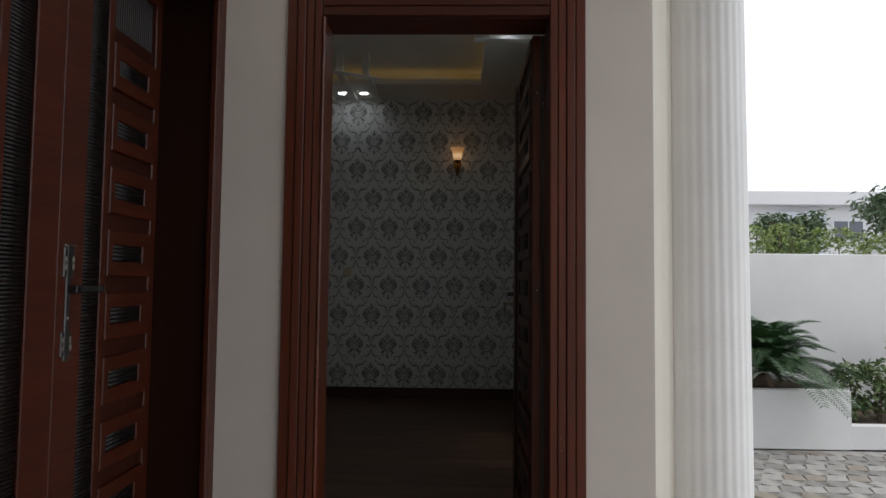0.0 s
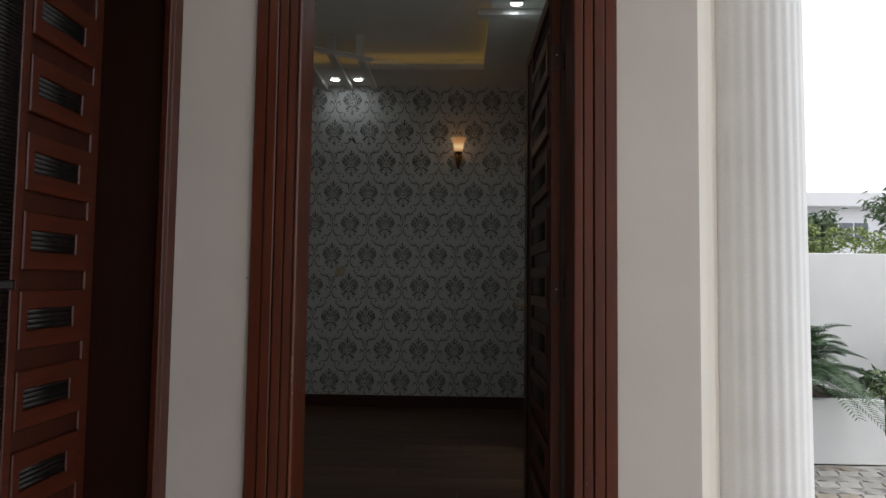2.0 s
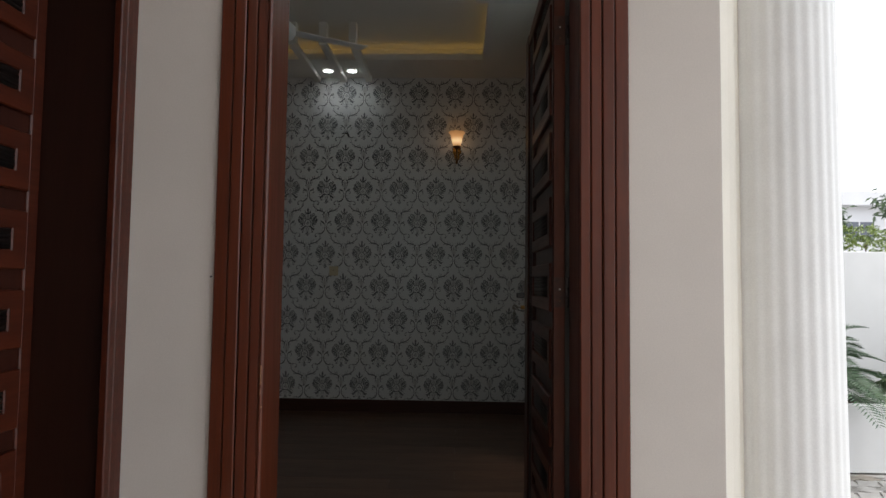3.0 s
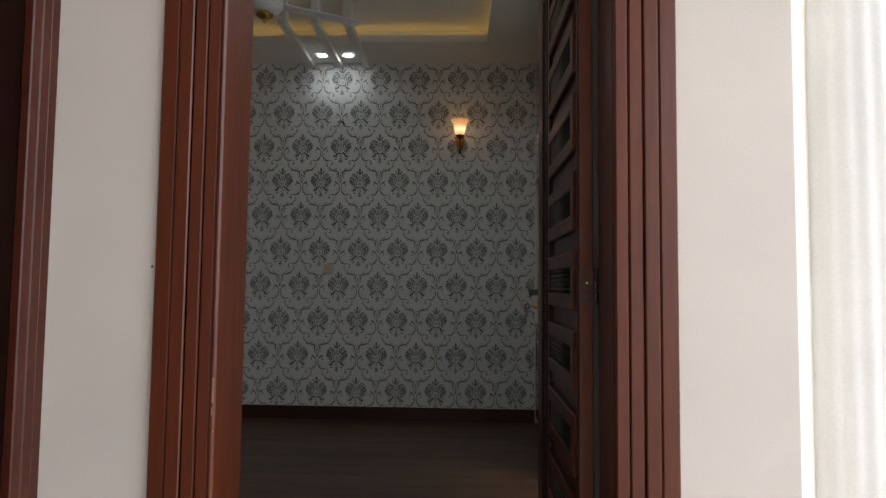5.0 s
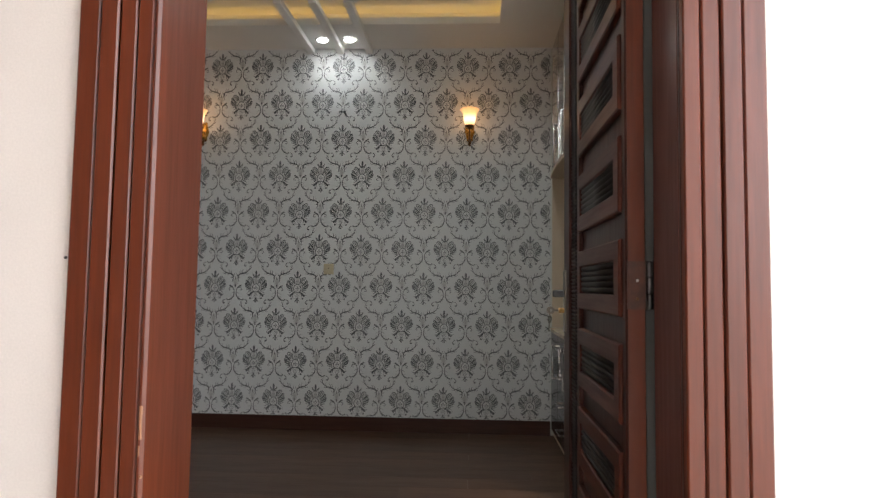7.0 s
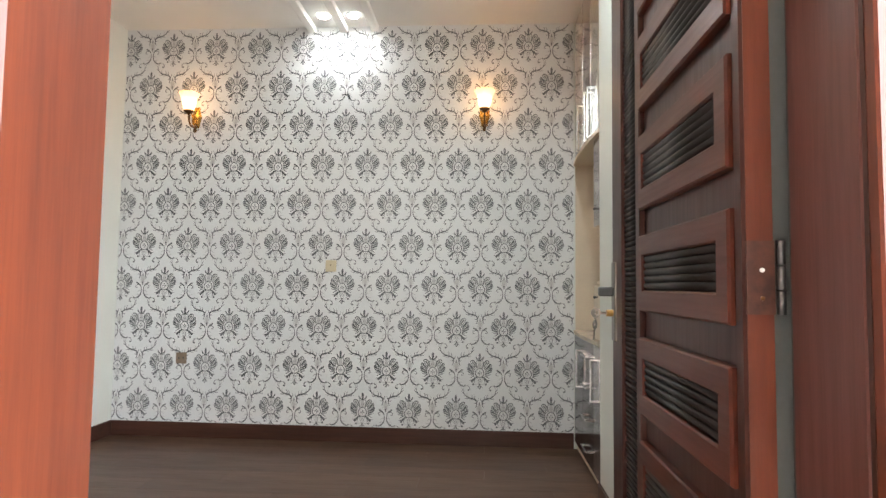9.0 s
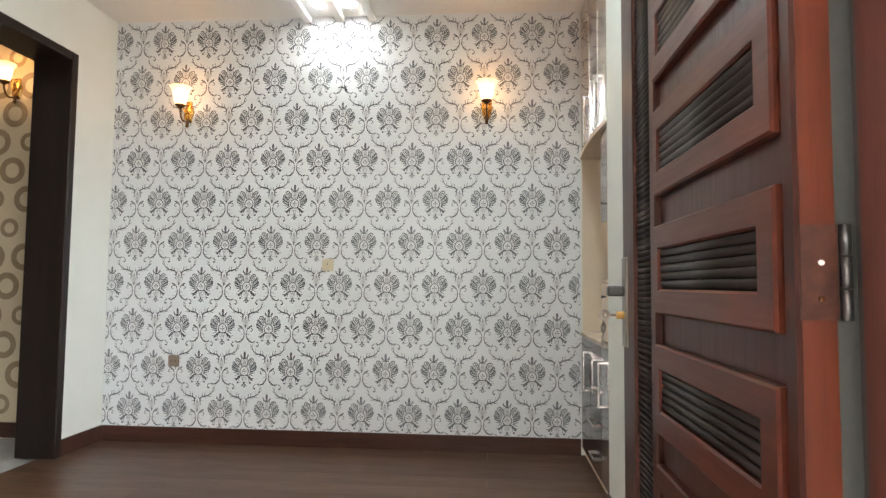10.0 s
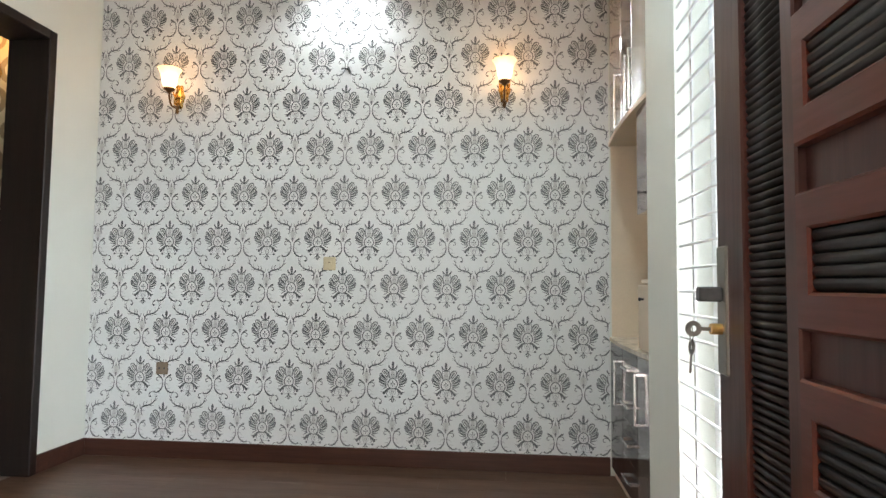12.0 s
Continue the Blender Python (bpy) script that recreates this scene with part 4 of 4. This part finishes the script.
def wall_lamp(m, power, label):
    """An uplight sconce: y points from the wall into the room."""
    lamp = thing("wall_lamp", label, "wall lamp", m, "wall lamps")
    bm = bmesh.new()
    lathe(bm, [(0.0001, 0.02), (0.018, 0.02), (0.034, 0.012), (0.042, 0.0)], 20, wave=lambda k, a: 1 + 0.12 * math.cos(6 * a))
    bmesh.ops.rotate(bm, verts=bm.verts[:], cent=(0, 0, 0), matrix=Matrix.Rotation(radians(-90), 3, "X"))
    bmesh.ops.scale(bm, vec=(0.9, 1, 2.1), verts=bm.verts[:])
    part("back_plate", bm, gold, lamp, "ornate gilt back plate", True)
    bm = bmesh.new()
    tube(bm, [(0.0, 0.015 + 0.01 * math.sin(3 * a), 0.06 * math.cos(a) - 0.0) for a in [math.pi * i / 12 for i in range(13)]], 0.008, 8)
    for sx in (-1, 1):
        tube(bm, [(sx * (0.012 + 0.022 * math.sin(a)), 0.02, 0.03 + 0.04 * math.cos(a)) for a in [math.pi * i / 10 for i in range(11)]], 0.005, 6)
        tube(bm, [(sx * (0.008 + 0.018 * math.sin(a)), 0.02, -0.035 + 0.03 * math.cos(a)) for a in [math.pi * i / 10 for i in range(11)]], 0.005, 6)
    part("scrollwork", bm, gold, lamp, "gilt scrollwork", True)
    bm = bmesh.new()
    tube(bm, [(0, 0.02 + 0.115 * math.sin(a * 0.5) ** 1.0 * 1.0, -0.07 - 0.035 * math.sin(a) + 0.075 * (a / math.pi) ** 2) for a in [math.pi * i / 16 for i in range(17)]], 0.007, 8)
    part("arm", bm, bronze, lamp, "dark bronze curved arm", True)
    bm = bmesh.new()
    lathe(bm, [(0.0001, -0.128), (0.008, -0.125), (0.014, -0.11), (0.01, -0.098), (0.017, -0.085), (0.012, -0.07), (0.0001, -0.066)], 14, 0, 0.026)
    part("finial", bm, bronze, lamp, "", True)
    bm = bmesh.new()
    lathe(bm, [(0.0001, -0.012), (0.012, -0.012), (0.02, 0.0), (0.037, 0.008), (0.040, 0.018), (0.034, 0.02), (0.0001, 0.02)], 20, 0, 0.135)
    part("cup", bm, bronze, lamp, "dark bronze cup", True)
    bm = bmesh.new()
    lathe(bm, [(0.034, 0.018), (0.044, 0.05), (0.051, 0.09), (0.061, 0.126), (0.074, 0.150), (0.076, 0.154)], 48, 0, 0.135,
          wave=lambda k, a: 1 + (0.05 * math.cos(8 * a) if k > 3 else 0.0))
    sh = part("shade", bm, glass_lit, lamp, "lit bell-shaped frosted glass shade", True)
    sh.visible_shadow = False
    data = bpy.data.lights.new("wall_lamp_bulb", "POINT")
    data.energy, data.color, data.shadow_soft_size = power, (1.0, 0.60, 0.26), 0.03
    b = new("bulb_light", data)
    b.parent = lamp
    b.location = (0, 0.135, 0.1)
    return lamp


WALL_LAMP = 0.046
turn = Matrix.Rotation(radians(180), 4, "Z")
lamp_label = "lit gilt and bronze wall lamp with a glass bell shade"
wall_lamp(Matrix.Translation((0.716, BACK - 0.004, 2.492)) @ turn, WALL_LAMP, lamp_label)
wall_lamp(Matrix.Translation((-1.560, BACK - 0.004, 2.492)) @ turn, WALL_LAMP, lamp_label)
wall_lamp(Matrix.Translation((-2.97, BACK - 0.004, 2.70)) @ turn, 0.17, "lit gilt wall lamp on ring-patterned wallpaper")

# ---- switches, wire ----
sw = thing("light_switch", "beige plastic light switch on damask wallpaper", "switch")
part("plate", boxes((-0.495, -0.41, BACK - 0.012, BACK - 0.002, 1.283, 1.372), bevel=0.004), switch_plastic, sw)
part("rocker", boxes((-0.468, -0.437, BACK - 0.017, BACK - 0.012, 1.31, 1.345), bevel=0.002), switch_plastic, sw)
part("pilot", boxes((-0.457, -0.448, BACK - 0.0185, BACK - 0.017, 1.33, 1.338)), brown_plastic, sw)
so = thing("wall_socket", "brown plastic socket low on damask wallpaper", "socket")
part("plate", boxes((-1.655, -1.57, BACK - 0.012, BACK - 0.002, 0.56, 0.645), bevel=0.004), brown_plastic, so)
for dx in (-0.018, 0.018):
    part("pin_hole", boxes((-1.6125 + dx - 0.004, -1.6125 + dx + 0.004, BACK - 0.0135, BACK - 0.012, 0.596, 0.61)), dark_steel, so)
bm = bmesh.new()
tube(bm, [(-0.345, BACK - 0.003, 2.662), (-0.343, BACK - 0.03, 2.66), (-0.336, BACK - 0.04, 2.645), (-0.328, BACK - 0.035, 2.622)], 0.009, 8)
tube(bm, [(-0.345, BACK - 0.003, 2.660), (-0.372, BACK - 0.022, 2.664), (-0.392, BACK - 0.030, 2.655)], 0.005, 8)
tagged(link_bm("wire_stub", bm, dark_steel), "black cable stub hanging out of the papered wall", "cable")

# ---- ceiling lamps, ribs, fan ----
spot_on = glowing("spot_diffuser", (0.90, 0.97, 1.0), 12.0)


def spot_lamp(x, y, z, power, size=0.045, cone=105, tone=(0.52, 0.90, 0.97)):
    s = thing("downlight", "lit round white downlight in the ceiling", "ceiling light", Matrix.Translation((x, y, z)), "downlights")
    bm = bmesh.new()
    lathe(bm, [(size + 0.012, 0.0), (size + 0.010, -0.006), (size, -0.008), (size - 0.004, -0.003)], 24)
    part("rim", bm, gloss_paint, s, "", True)
    bm = bmesh.new()
    lathe(bm, [(size - 0.004, -0.004), (0.0001, -0.0045)], 24)
    part("diffuser", bm, spot_on, s)
    data = bpy.data.lights.new("downlight_beam", "SPOT")
    data.energy, data.color, data.spot_size, data.spot_blend, data.shadow_soft_size = power, tone, radians(cone), 0.7, 0.03
    b = new("beam", data)
    b.parent = s
    b.location = (0, 0, -0.012)


SPOT = 0.11
spot_lamp(-0.505, 3.68, TOP - 0.002, SPOT)
spot_lamp(-0.277, 3.68, TOP - 0.002, SPOT)
# left one and front pair are out of view, added to brighten the room
for x, y, watts in ((1.118, 2.06, 4.0), (-1.95, 2.06, 1.1), (0.72, 0.45, 3.2), (0.95, 0.45, 3.2)):
    spot_lamp(x, y, TOP - 0.002, watts, cone=165, tone=(0.78, 0.95, 1.0))
for ry in (2.19, 1.93):
    rib = thing("ceiling_rib", "white glossy rib across the ceiling border", "ceiling rib", group="ceiling ribs")
    part("rib", boxes((TX1 - 0.09, RIGHT - 0.002, ry - 0.04, ry + 0.04, TOP - 0.045, TOP - 0.001), bevel=0.004), gloss_paint, rib)
for rx in (-0.645, -0.392, -0.145):
    rib = thing("ceiling_rib", "white glossy ceiling rib crossing the lit tray", "ceiling rib", group="ceiling ribs")
    part("rib", boxes((rx - 0.03, rx + 0.03, 2.95, BACK - 0.003, TOP - 0.045, TOP - 0.001), bevel=0.004), ceiling_paint, rib)
    part("rib_end", boxes((rx - 0.03, rx + 0.03, 2.95, 3.03, TOP - 0.001, TOP + 0.148)), ceiling_paint, rib)

fan = thing("ceiling_fan", "white ceiling fan with a gilt ornament below its hub", "ceiling fan", Matrix.Translation((-0.485, 2.114, 2.83)))
bm = bmesh.new()
lathe(bm, [(0.0001, 0.04), (0.05, 0.045), (0.095, 0.06), (0.11, 0.085), (0.11, 0.12), (0.08, 0.15), (0.03, 0.165), (0.012, 0.17), (0.012, 0.36), (0.05, 0.50), (0.06, 0.532)], 28)
part("motor", bm, white_metal, fan, "", True)
bm = bmesh.new()
lathe(bm, [(0.0001, -0.03), (0.006, -0.022), (0.012, -0.01), (0.02, 0.0), (0.045, 0.018), (0.05, 0.03), (0.03, 0.042), (0.0001, 0.044)], 24, wave=lambda k, a: 1 + 0.15 * math.cos(8 * a) if k in (4, 5) else 1.0)
part("ornament", bm, gold, fan, "gilt flower ornament", True)
bm = bmesh.new()
box(bm, 0.10, 0.62, -0.065, 0.065, 0.098, 0.104, bevel=0.002)
bmesh.ops.rotate(bm, verts=bm.verts[:], cent=(0, 0, 0.1), matrix=Matrix.Rotation(radians(8), 3, "X"))
blade = part("blade", bm, white_metal, fan)
blade.matrix_basis = Matrix.Rotation(radians(270), 4, "Z")
for a in (30, 150):
    share("blade", blade, fan, Matrix.Rotation(radians(a), 4, "Z"))

# ---- outdoors ----
G = -0.290
bm = bmesh.new()
for q in ((-400, -400), (400, -400), (400, 400), (-400, 400)):
    bm.verts.new((q[0], q[1], G - 0.03))
bm.faces.new(bm.verts[:])
setting("ground", bm, concrete, "pale concrete ground", "ground")

# fluted column at the corner
col = thing("fluted_column", "white fluted plaster column at the house corner", "column")
bm = bmesh.new()
R, FL = 0.21, 30
prof = []
for i in range(FL * 6):
    a = 2 * math.pi * i / (FL * 6)
    ph = (i % 6) / 6
    prof.append((R - 0.0036 * math.sin(math.pi * ph) ** 2, a))
lo = [bm.verts.new((1.873 + r * math.cos(a), 0.316 + r * math.sin(a), G)) for r, a in prof]
hi = [bm.verts.new((1.867 + r * 0.93 * math.cos(a), 0.316 + r * 0.93 * math.sin(a), 3.9)) for r, a in prof]
for i in range(len(prof)):
    j = (i + 1) % len(prof)
    bm.faces.new((lo[i], lo[j], hi[j], hi[i]))
part("shaft", bm, column_paint, col, "", True)

# boundary wall and planters
GY = 4.30
setting("wall_garden", boxes((1.7, 30, GY, GY + 0.2, G, 1.588), bevel=0.006), garden_paint, "grey-white plastered boundary wall", "wall")
PY = 3.25
setting("planter_raised", boxes((1.85, 4.42, PY, PY + 0.1, G, 0.259), (4.32, 4.42, PY + 0.1, GY, G, 0.259), bevel=0.006), garden_paint, "raised white plastered planter", "planter")
setting("planter_low", boxes((4.42, 12, PY + 0.02, PY + 0.12, G, -0.066), bevel=0.006), garden_paint, "low white plastered planter", "planter")
setting("planter_soil", boxes((1.85, 4.32, PY + 0.1, GY, G, 0.2), (4.42, 12, PY + 0.12, GY, G, -0.11)), soil, "dark planter soil", "soil")


def leaf_quad(bm, base, direction, side, length, width, droop=0.0):
    b = Vector(base)
    d = Vector(direction).normalized()
    s = Vector(side).normalized()
    tip = b + d * length - Vector((0, 0, droop))
    mid = b + d * length * 0.45 - Vector((0, 0, droop * 0.25))
    v = [bm.verts.new(p) for p in (b, mid + s * width / 2, tip, mid - s * width / 2)]
    bm.faces.new(v)


def cycad(x, y, z, seed, size):
    rnd = random.Random(seed)
    c = thing("cycad", "dark green cycad palm in the raised planter", "plant", Matrix.Translation((x, y, z)))
    bm = bmesh.new()
    lathe(bm, [(0.08, 0.0), (0.09, 0.05), (0.08, 0.10), (0.05, 0.15), (0.0001, 0.17)], 14, wave=lambda k, a: 1 + 0.08 * math.sin(7 * a + k))
    part("trunk", bm, bark, c)
    for f in range(84):
        a = 2 * math.pi * (f * 0.381966)
        rise = -0.05 + 1.50 * rnd.random() ** 0.75
        L = size * (0.62 + 0.40 * rnd.random())
        bm = bmesh.new()
        pts = []
        for i in range(15):
            u = i / 14
            r = L * (u * math.cos(rise) + 0.18 * u * u)
            h = 0.18 + L * (u * math.sin(rise) * 1.05 - 0.70 * u * u * (0.6 + 0.5 * math.cos(rise)))
            pts.append(Vector((r * math.cos(a), r * math.sin(a), h)))
        tube(bm, pts, 0.005, 5, lambda u: 1 - 0.8 * u)
        for i in range(1, 14):
            for half in (0.0, 0.33, 0.66):
                p = pts[i].lerp(pts[i + 1], half) if i < 14 else pts[i]
                d = (pts[i + 1] - pts[i - 1]).normalized()
                sd = d.cross(Vector((0, 0, 1)))
                if sd.length < 0.01:
                    continue
                sd.normalize()
                up = sd.cross(d)
                ll = 0.15 * size * math.sin(math.pi * (0.12 + 0.86 * (i + half) / 14.6)) + 0.03
                for sg in (1, -1):
                    leaf_quad(bm, p, sd * sg * 0.8 + d * 0.55 + up * 0.3, d, ll, 0.015, 0.02)
        part("frond", bm, palm_leaf, c)
    return c


cycad(3.80, PY + 0.36, 0.2, 3, 1.02)


def bush(name, label, category, m, parts_n, spread, leaf_len, leaf_w, mat, seed, stems=5):
    """Branching stems with many small leaves in clumps."""
    rnd = random.Random(seed)
    c = thing(name, label, category, m)
    sb, lb = bmesh.new(), bmesh.new()
    for k in range(stems):
        a = rnd.random() * 6.283
        tip = Vector((spread[0] * 0.6 * math.cos(a) * rnd.random(), spread[1] * 0.6 * math.sin(a) * rnd.random(), spread[2] * (0.6 + 0.4 * rnd.random())))
        tube(sb, [Vector((0.02 * math.cos(a), 0.02 * math.sin(a), 0)), tip * 0.5 + Vector((rnd.uniform(-1, 1), rnd.uniform(-1, 1), 0)) * 0.03, tip], 0.012 * max(spread), 5, lambda u: 1 - 0.7 * u)
    for k in range(parts_n):
        a, r = rnd.random() * 6.283, math.sqrt(rnd.random())
        zz = spread[2] * (0.15 + 0.85 * rnd.random())
        taper = 1 - 0.45 * (zz / spread[2]) ** 2
        cpos = Vector((spread[0] * r * math.cos(a) * taper, spread[1] * r * math.sin(a) * taper, zz))
        for i in range(7):
            d = Vector((rnd.gauss(0, 1), rnd.gauss(0, 1), rnd.gauss(0.35, 0.7)))
            side = d.cross(Vector((rnd.gauss(0, 1), rnd.gauss(0, 1), rnd.gauss(0, 1))))
            if d.length < 0.1 or side.length < 0.1:
                continue
            leaf_quad(lb, cpos + d.normalized() * leaf_len * 0.2 * rnd.random(), d, side, leaf_len * rnd.uniform(0.7, 1.2), leaf_w * rnd.uniform(0.7, 1.2), leaf_len * 0.2)
    part("stem", sb, bark, c)
    tagged(part("crown", lb, mat, c), kind="stuff")
    return c


for i, (x, y, hgt, n) in enumerate(((4.66, 3.72, 0.55, 60), (4.95, 3.66, 0.62, 80), (5.3, 3.75, 0.75, 90), (5.8, 3.7, 0.7, 90))):
    bush("shrub", "leafy green shrub in the low planter", "shrub", Matrix.Translation((x, y, -0.11)), n, (0.24, 0.22, hgt), 0.085, 0.035, shrub_leaf, 20 + i)

# beyond the boundary wall
for i, (x, hgt) in enumerate(((5.9, 2.2), (6.6, 2.25), (7.3, 2.15), (8.1, 2.1), (8.9, 2.05))):
    bush("hedge", "yellow-green clipped hedge behind the boundary wall", "hedge", Matrix.Translation((x, 8.2 + 0.2 * (i % 2), G)), 520, (0.6, 0.45, hgt + 0.36), 0.075, 0.032, hedge_leaf, 40 + i)


def tree(x, y, hgt, crown, seed, label):
    rnd = random.Random(seed)
    c = thing("tree", label, "tree", Matrix.Translation((x, y, G)))
    bm, lb = bmesh.new(), bmesh.new()
    top = Vector((rnd.uniform(-0.2, 0.2), rnd.uniform(-0.2, 0.2), hgt * 0.72))
    tube(bm, [(0, 0, 0), (0.05, 0.03, hgt * 0.3), top * 0.75, top], 0.11, 8, lambda u: 1 - 0.6 * u)
    tips = []
    for k in range(11):
        a = k * 2.4 + rnd.random()
        st = Vector((0, 0, hgt * (0.55 + 0.15 * rnd.random())))
        tp = st + Vector((math.cos(a) * crown * rnd.uniform(0.5, 1), math.sin(a) * crown * rnd.uniform(0.5, 1), hgt * rnd.uniform(0.08, 0.2)))
        tube(bm, [st, st.lerp(tp, 0.5) + Vector((0, 0, 0.1)), tp], 0.04, 6, lambda u: 1 - 0.7 * u)
        tips += [tp, st.lerp(tp, 0.65)]
    part("trunk", bm, bark, c)
    for tp in tips + [top]:
        for k in range(46):
            p = tp + Vector((rnd.gauss(0, 0.26), rnd.gauss(0, 0.26), rnd.gauss(0, 0.2))) * crown
            for i in range(3):
                d = Vector((rnd.gauss(0, 1), rnd.gauss(0, 1), rnd.gauss(-0.3, 0.6)))
                leaf_quad(lb, p, d, d.cross(Vector((rnd.gauss(0, 1), 1, rnd.gauss(0, 1)))), 0.17, 0.05, 0.05)
    tagged(part("crown", lb, tree_leaf, c), kind="stuff")


tree(8.1, 11.0, 3.7, 0.56, 5, "small dark green mango tree beyond the wall")
tree(10.62, 11.0, 4.2, 0.78, 8, "dark green mango tree beyond the wall")

# neighbouring house
HY = 25.0
house = thing("neighbour_house", "pale grey two-storey house beyond the boundary wall", "house")
house_paint = plain("house_paint", (0.62, 0.62, 0.64), 0.8, vary=0.06, scale=0.4, grain=40, bump=0.2)
house_blue = plain("house_blue", (0.52, 0.55, 0.61), 0.8, vary=0.06, scale=0.4, grain=40, bump=0.2)
window_dark = plain("window_dark", (0.10, 0.11, 0.14), 0.15, vary=0.2, scale=2, grain=40, bump=0.0)
part("wall", boxes((8.9, 31, HY, HY + 9, G, 4.75)), house_paint, house)
part("parapet", boxes((8.7, 31.2, HY - 0.5, HY + 9.2, 4.75, 5.38), bevel=0.03), house_paint, house)
part("bay", boxes((15.1, 17.2, HY - 0.25, HY - 0.002, G, 4.45), bevel=0.02), house_blue, house)
for x0, x1, z0, z1 in ((17.68, 18.95, 3.2, 4.07), (15.8, 16.6, 3.0, 4.1), (21.4, 22.9, 3.0, 4.1), (11.9, 13.1, 3.0, 4.1)):
    yy = HY - 0.25 if 15.1 < x0 < 17.0 else HY
    w = part("window", boxes((x0 - 0.08, x1 + 0.08, yy - 0.05, yy - 0.003, z0 - 0.08, z1 + 0.08)), house_paint, house)
    part("pane", boxes((x0, (x0 + x1) / 2 - 0.03, yy - 0.058, yy - 0.052, z0, z1)), window_dark, w)
    part("pane", boxes(((x0 + x1) / 2 + 0.03, x1, yy - 0.058, yy - 0.052, z0, z1)), window_dark, w)
for k in range(3):
    part("ledge", boxes((19.1, 31, HY - 0.12, HY - 0.003, 2.75 + 0.25 * k, 2.87 + 0.25 * k)), house_paint, house)

# ---- planks and paving, last ----
rnd = random.Random(11)
plank_floor = thing("floor", "dark brown laminate plank floor", "floor", kind="structure")
bm = bmesh.new()
box(bm, 0, 1.2 - 0.0015, 0, 0.19 - 0.0015, -0.011, 0.0)
first = part("plank", bm, floor_wood, plank_floor)
ends = (LEFT - 0.1, RIGHT + 0.1)
k = 0
for row in range(20):
    y = 0.08 + row * 0.19
    x = LEFT - 1.1 + 0.4 * (row % 3)
    while x < ends[1] - 0.02:
        x0, x1 = max(x, ends[0]), min(x + 1.2, ends[1])
        if x1 - x0 > 0.03:
            mt = Matrix.Translation((x0, y, 0)) @ Matrix.Diagonal(((x1 - x0) / 1.2, 1, 1, 1))
            if k == 0:
                first.matrix_basis = mt
            else:
                share("plank", first, plank_floor, mt)
            k += 1
        x += 1.2
paving = thing("pavement", "pale paving of interlocking patterned tiles in grey and white", "pavement", kind="structure")
tile_a, tile_t, tile_p = nodes_of("tile_patterned")
kind_of = tile_t.nodes.new("ShaderNodeObjectInfo")
tones = ramp(tile_t, kind_of.outputs["Random"], [(0.0, (0.36, 0.35, 0.335)), (0.42, (0.235, 0.228, 0.215)), (0.66, (0.27, 0.24, 0.20)), (0.82, (0.30, 0.29, 0.275))])
tones.color_ramp.interpolation = "CONSTANT"
speck = noise_at(tile_t, 14.0, 5.0)
worn = ramp(tile_t, speck.outputs["Fac"], [(0.3, (0.75, 0.75, 0.74)), (0.65, (1, 1, 1))])
tile_t.links.new(mixed(tile_t, "MULTIPLY", 1.0, tones.outputs["Color"], worn.outputs["Color"]), tile_p.inputs["Base Color"])
tile_p.inputs["Roughness"].default_value = 0.6
bump_from(tile_t, tile_p, speck.outputs["Fac"], 0.2, 0.002)
tile_b = plain("tile_grey", (0.30, 0.29, 0.27), 0.65, vary=0.15, scale=9, grain=90, bump=0.2)


def paver(r0, r1, h):
    bm = bmesh.new()
    lo, hi = [], []
    for i in range(12):
        a = 2 * math.pi * i / 12
        r = r0 if i % 3 else r1
        lo.append(bm.verts.new((r * math.cos(a) * 1.25, r * math.sin(a) * 0.8, 0)))
        hi.append(bm.verts.new((r * 0.97 * math.cos(a) * 1.25, r * 0.97 * math.sin(a) * 0.8, h)))
    for i in range(12):
        j = (i + 1) % 12
        bm.faces.new((lo[i], lo[j], hi[j], hi[i]))
    bm.faces.new(hi)
    return bm


setting("paving_bed", boxes((2.3, 12, -2.0, PY, G - 0.02, G - 0.008)), tile_b, "grey mortar bed between the pavers", "pavement")
pa = part("paver", paver(0.075, 0.115, 0.012), tile_a, paving)
n_p = 0
for i in range(22):
    for j in range(13):
        x, y = 3.0 + i * 0.17 + (0.085 if j % 2 else 0), 1.45 + j * 0.14
        if y > PY - 0.08:
            continue
        mt = Matrix.Translation((x, y, G - 0.009)) @ Matrix.Rotation(radians(rnd.uniform(-6, 6) + 35 * (j % 2)), 4, "Z")
        if n_p == 0:
            pa.matrix_basis = mt
        else:
            share("paver", pa, paving, mt)
        n_p += 1
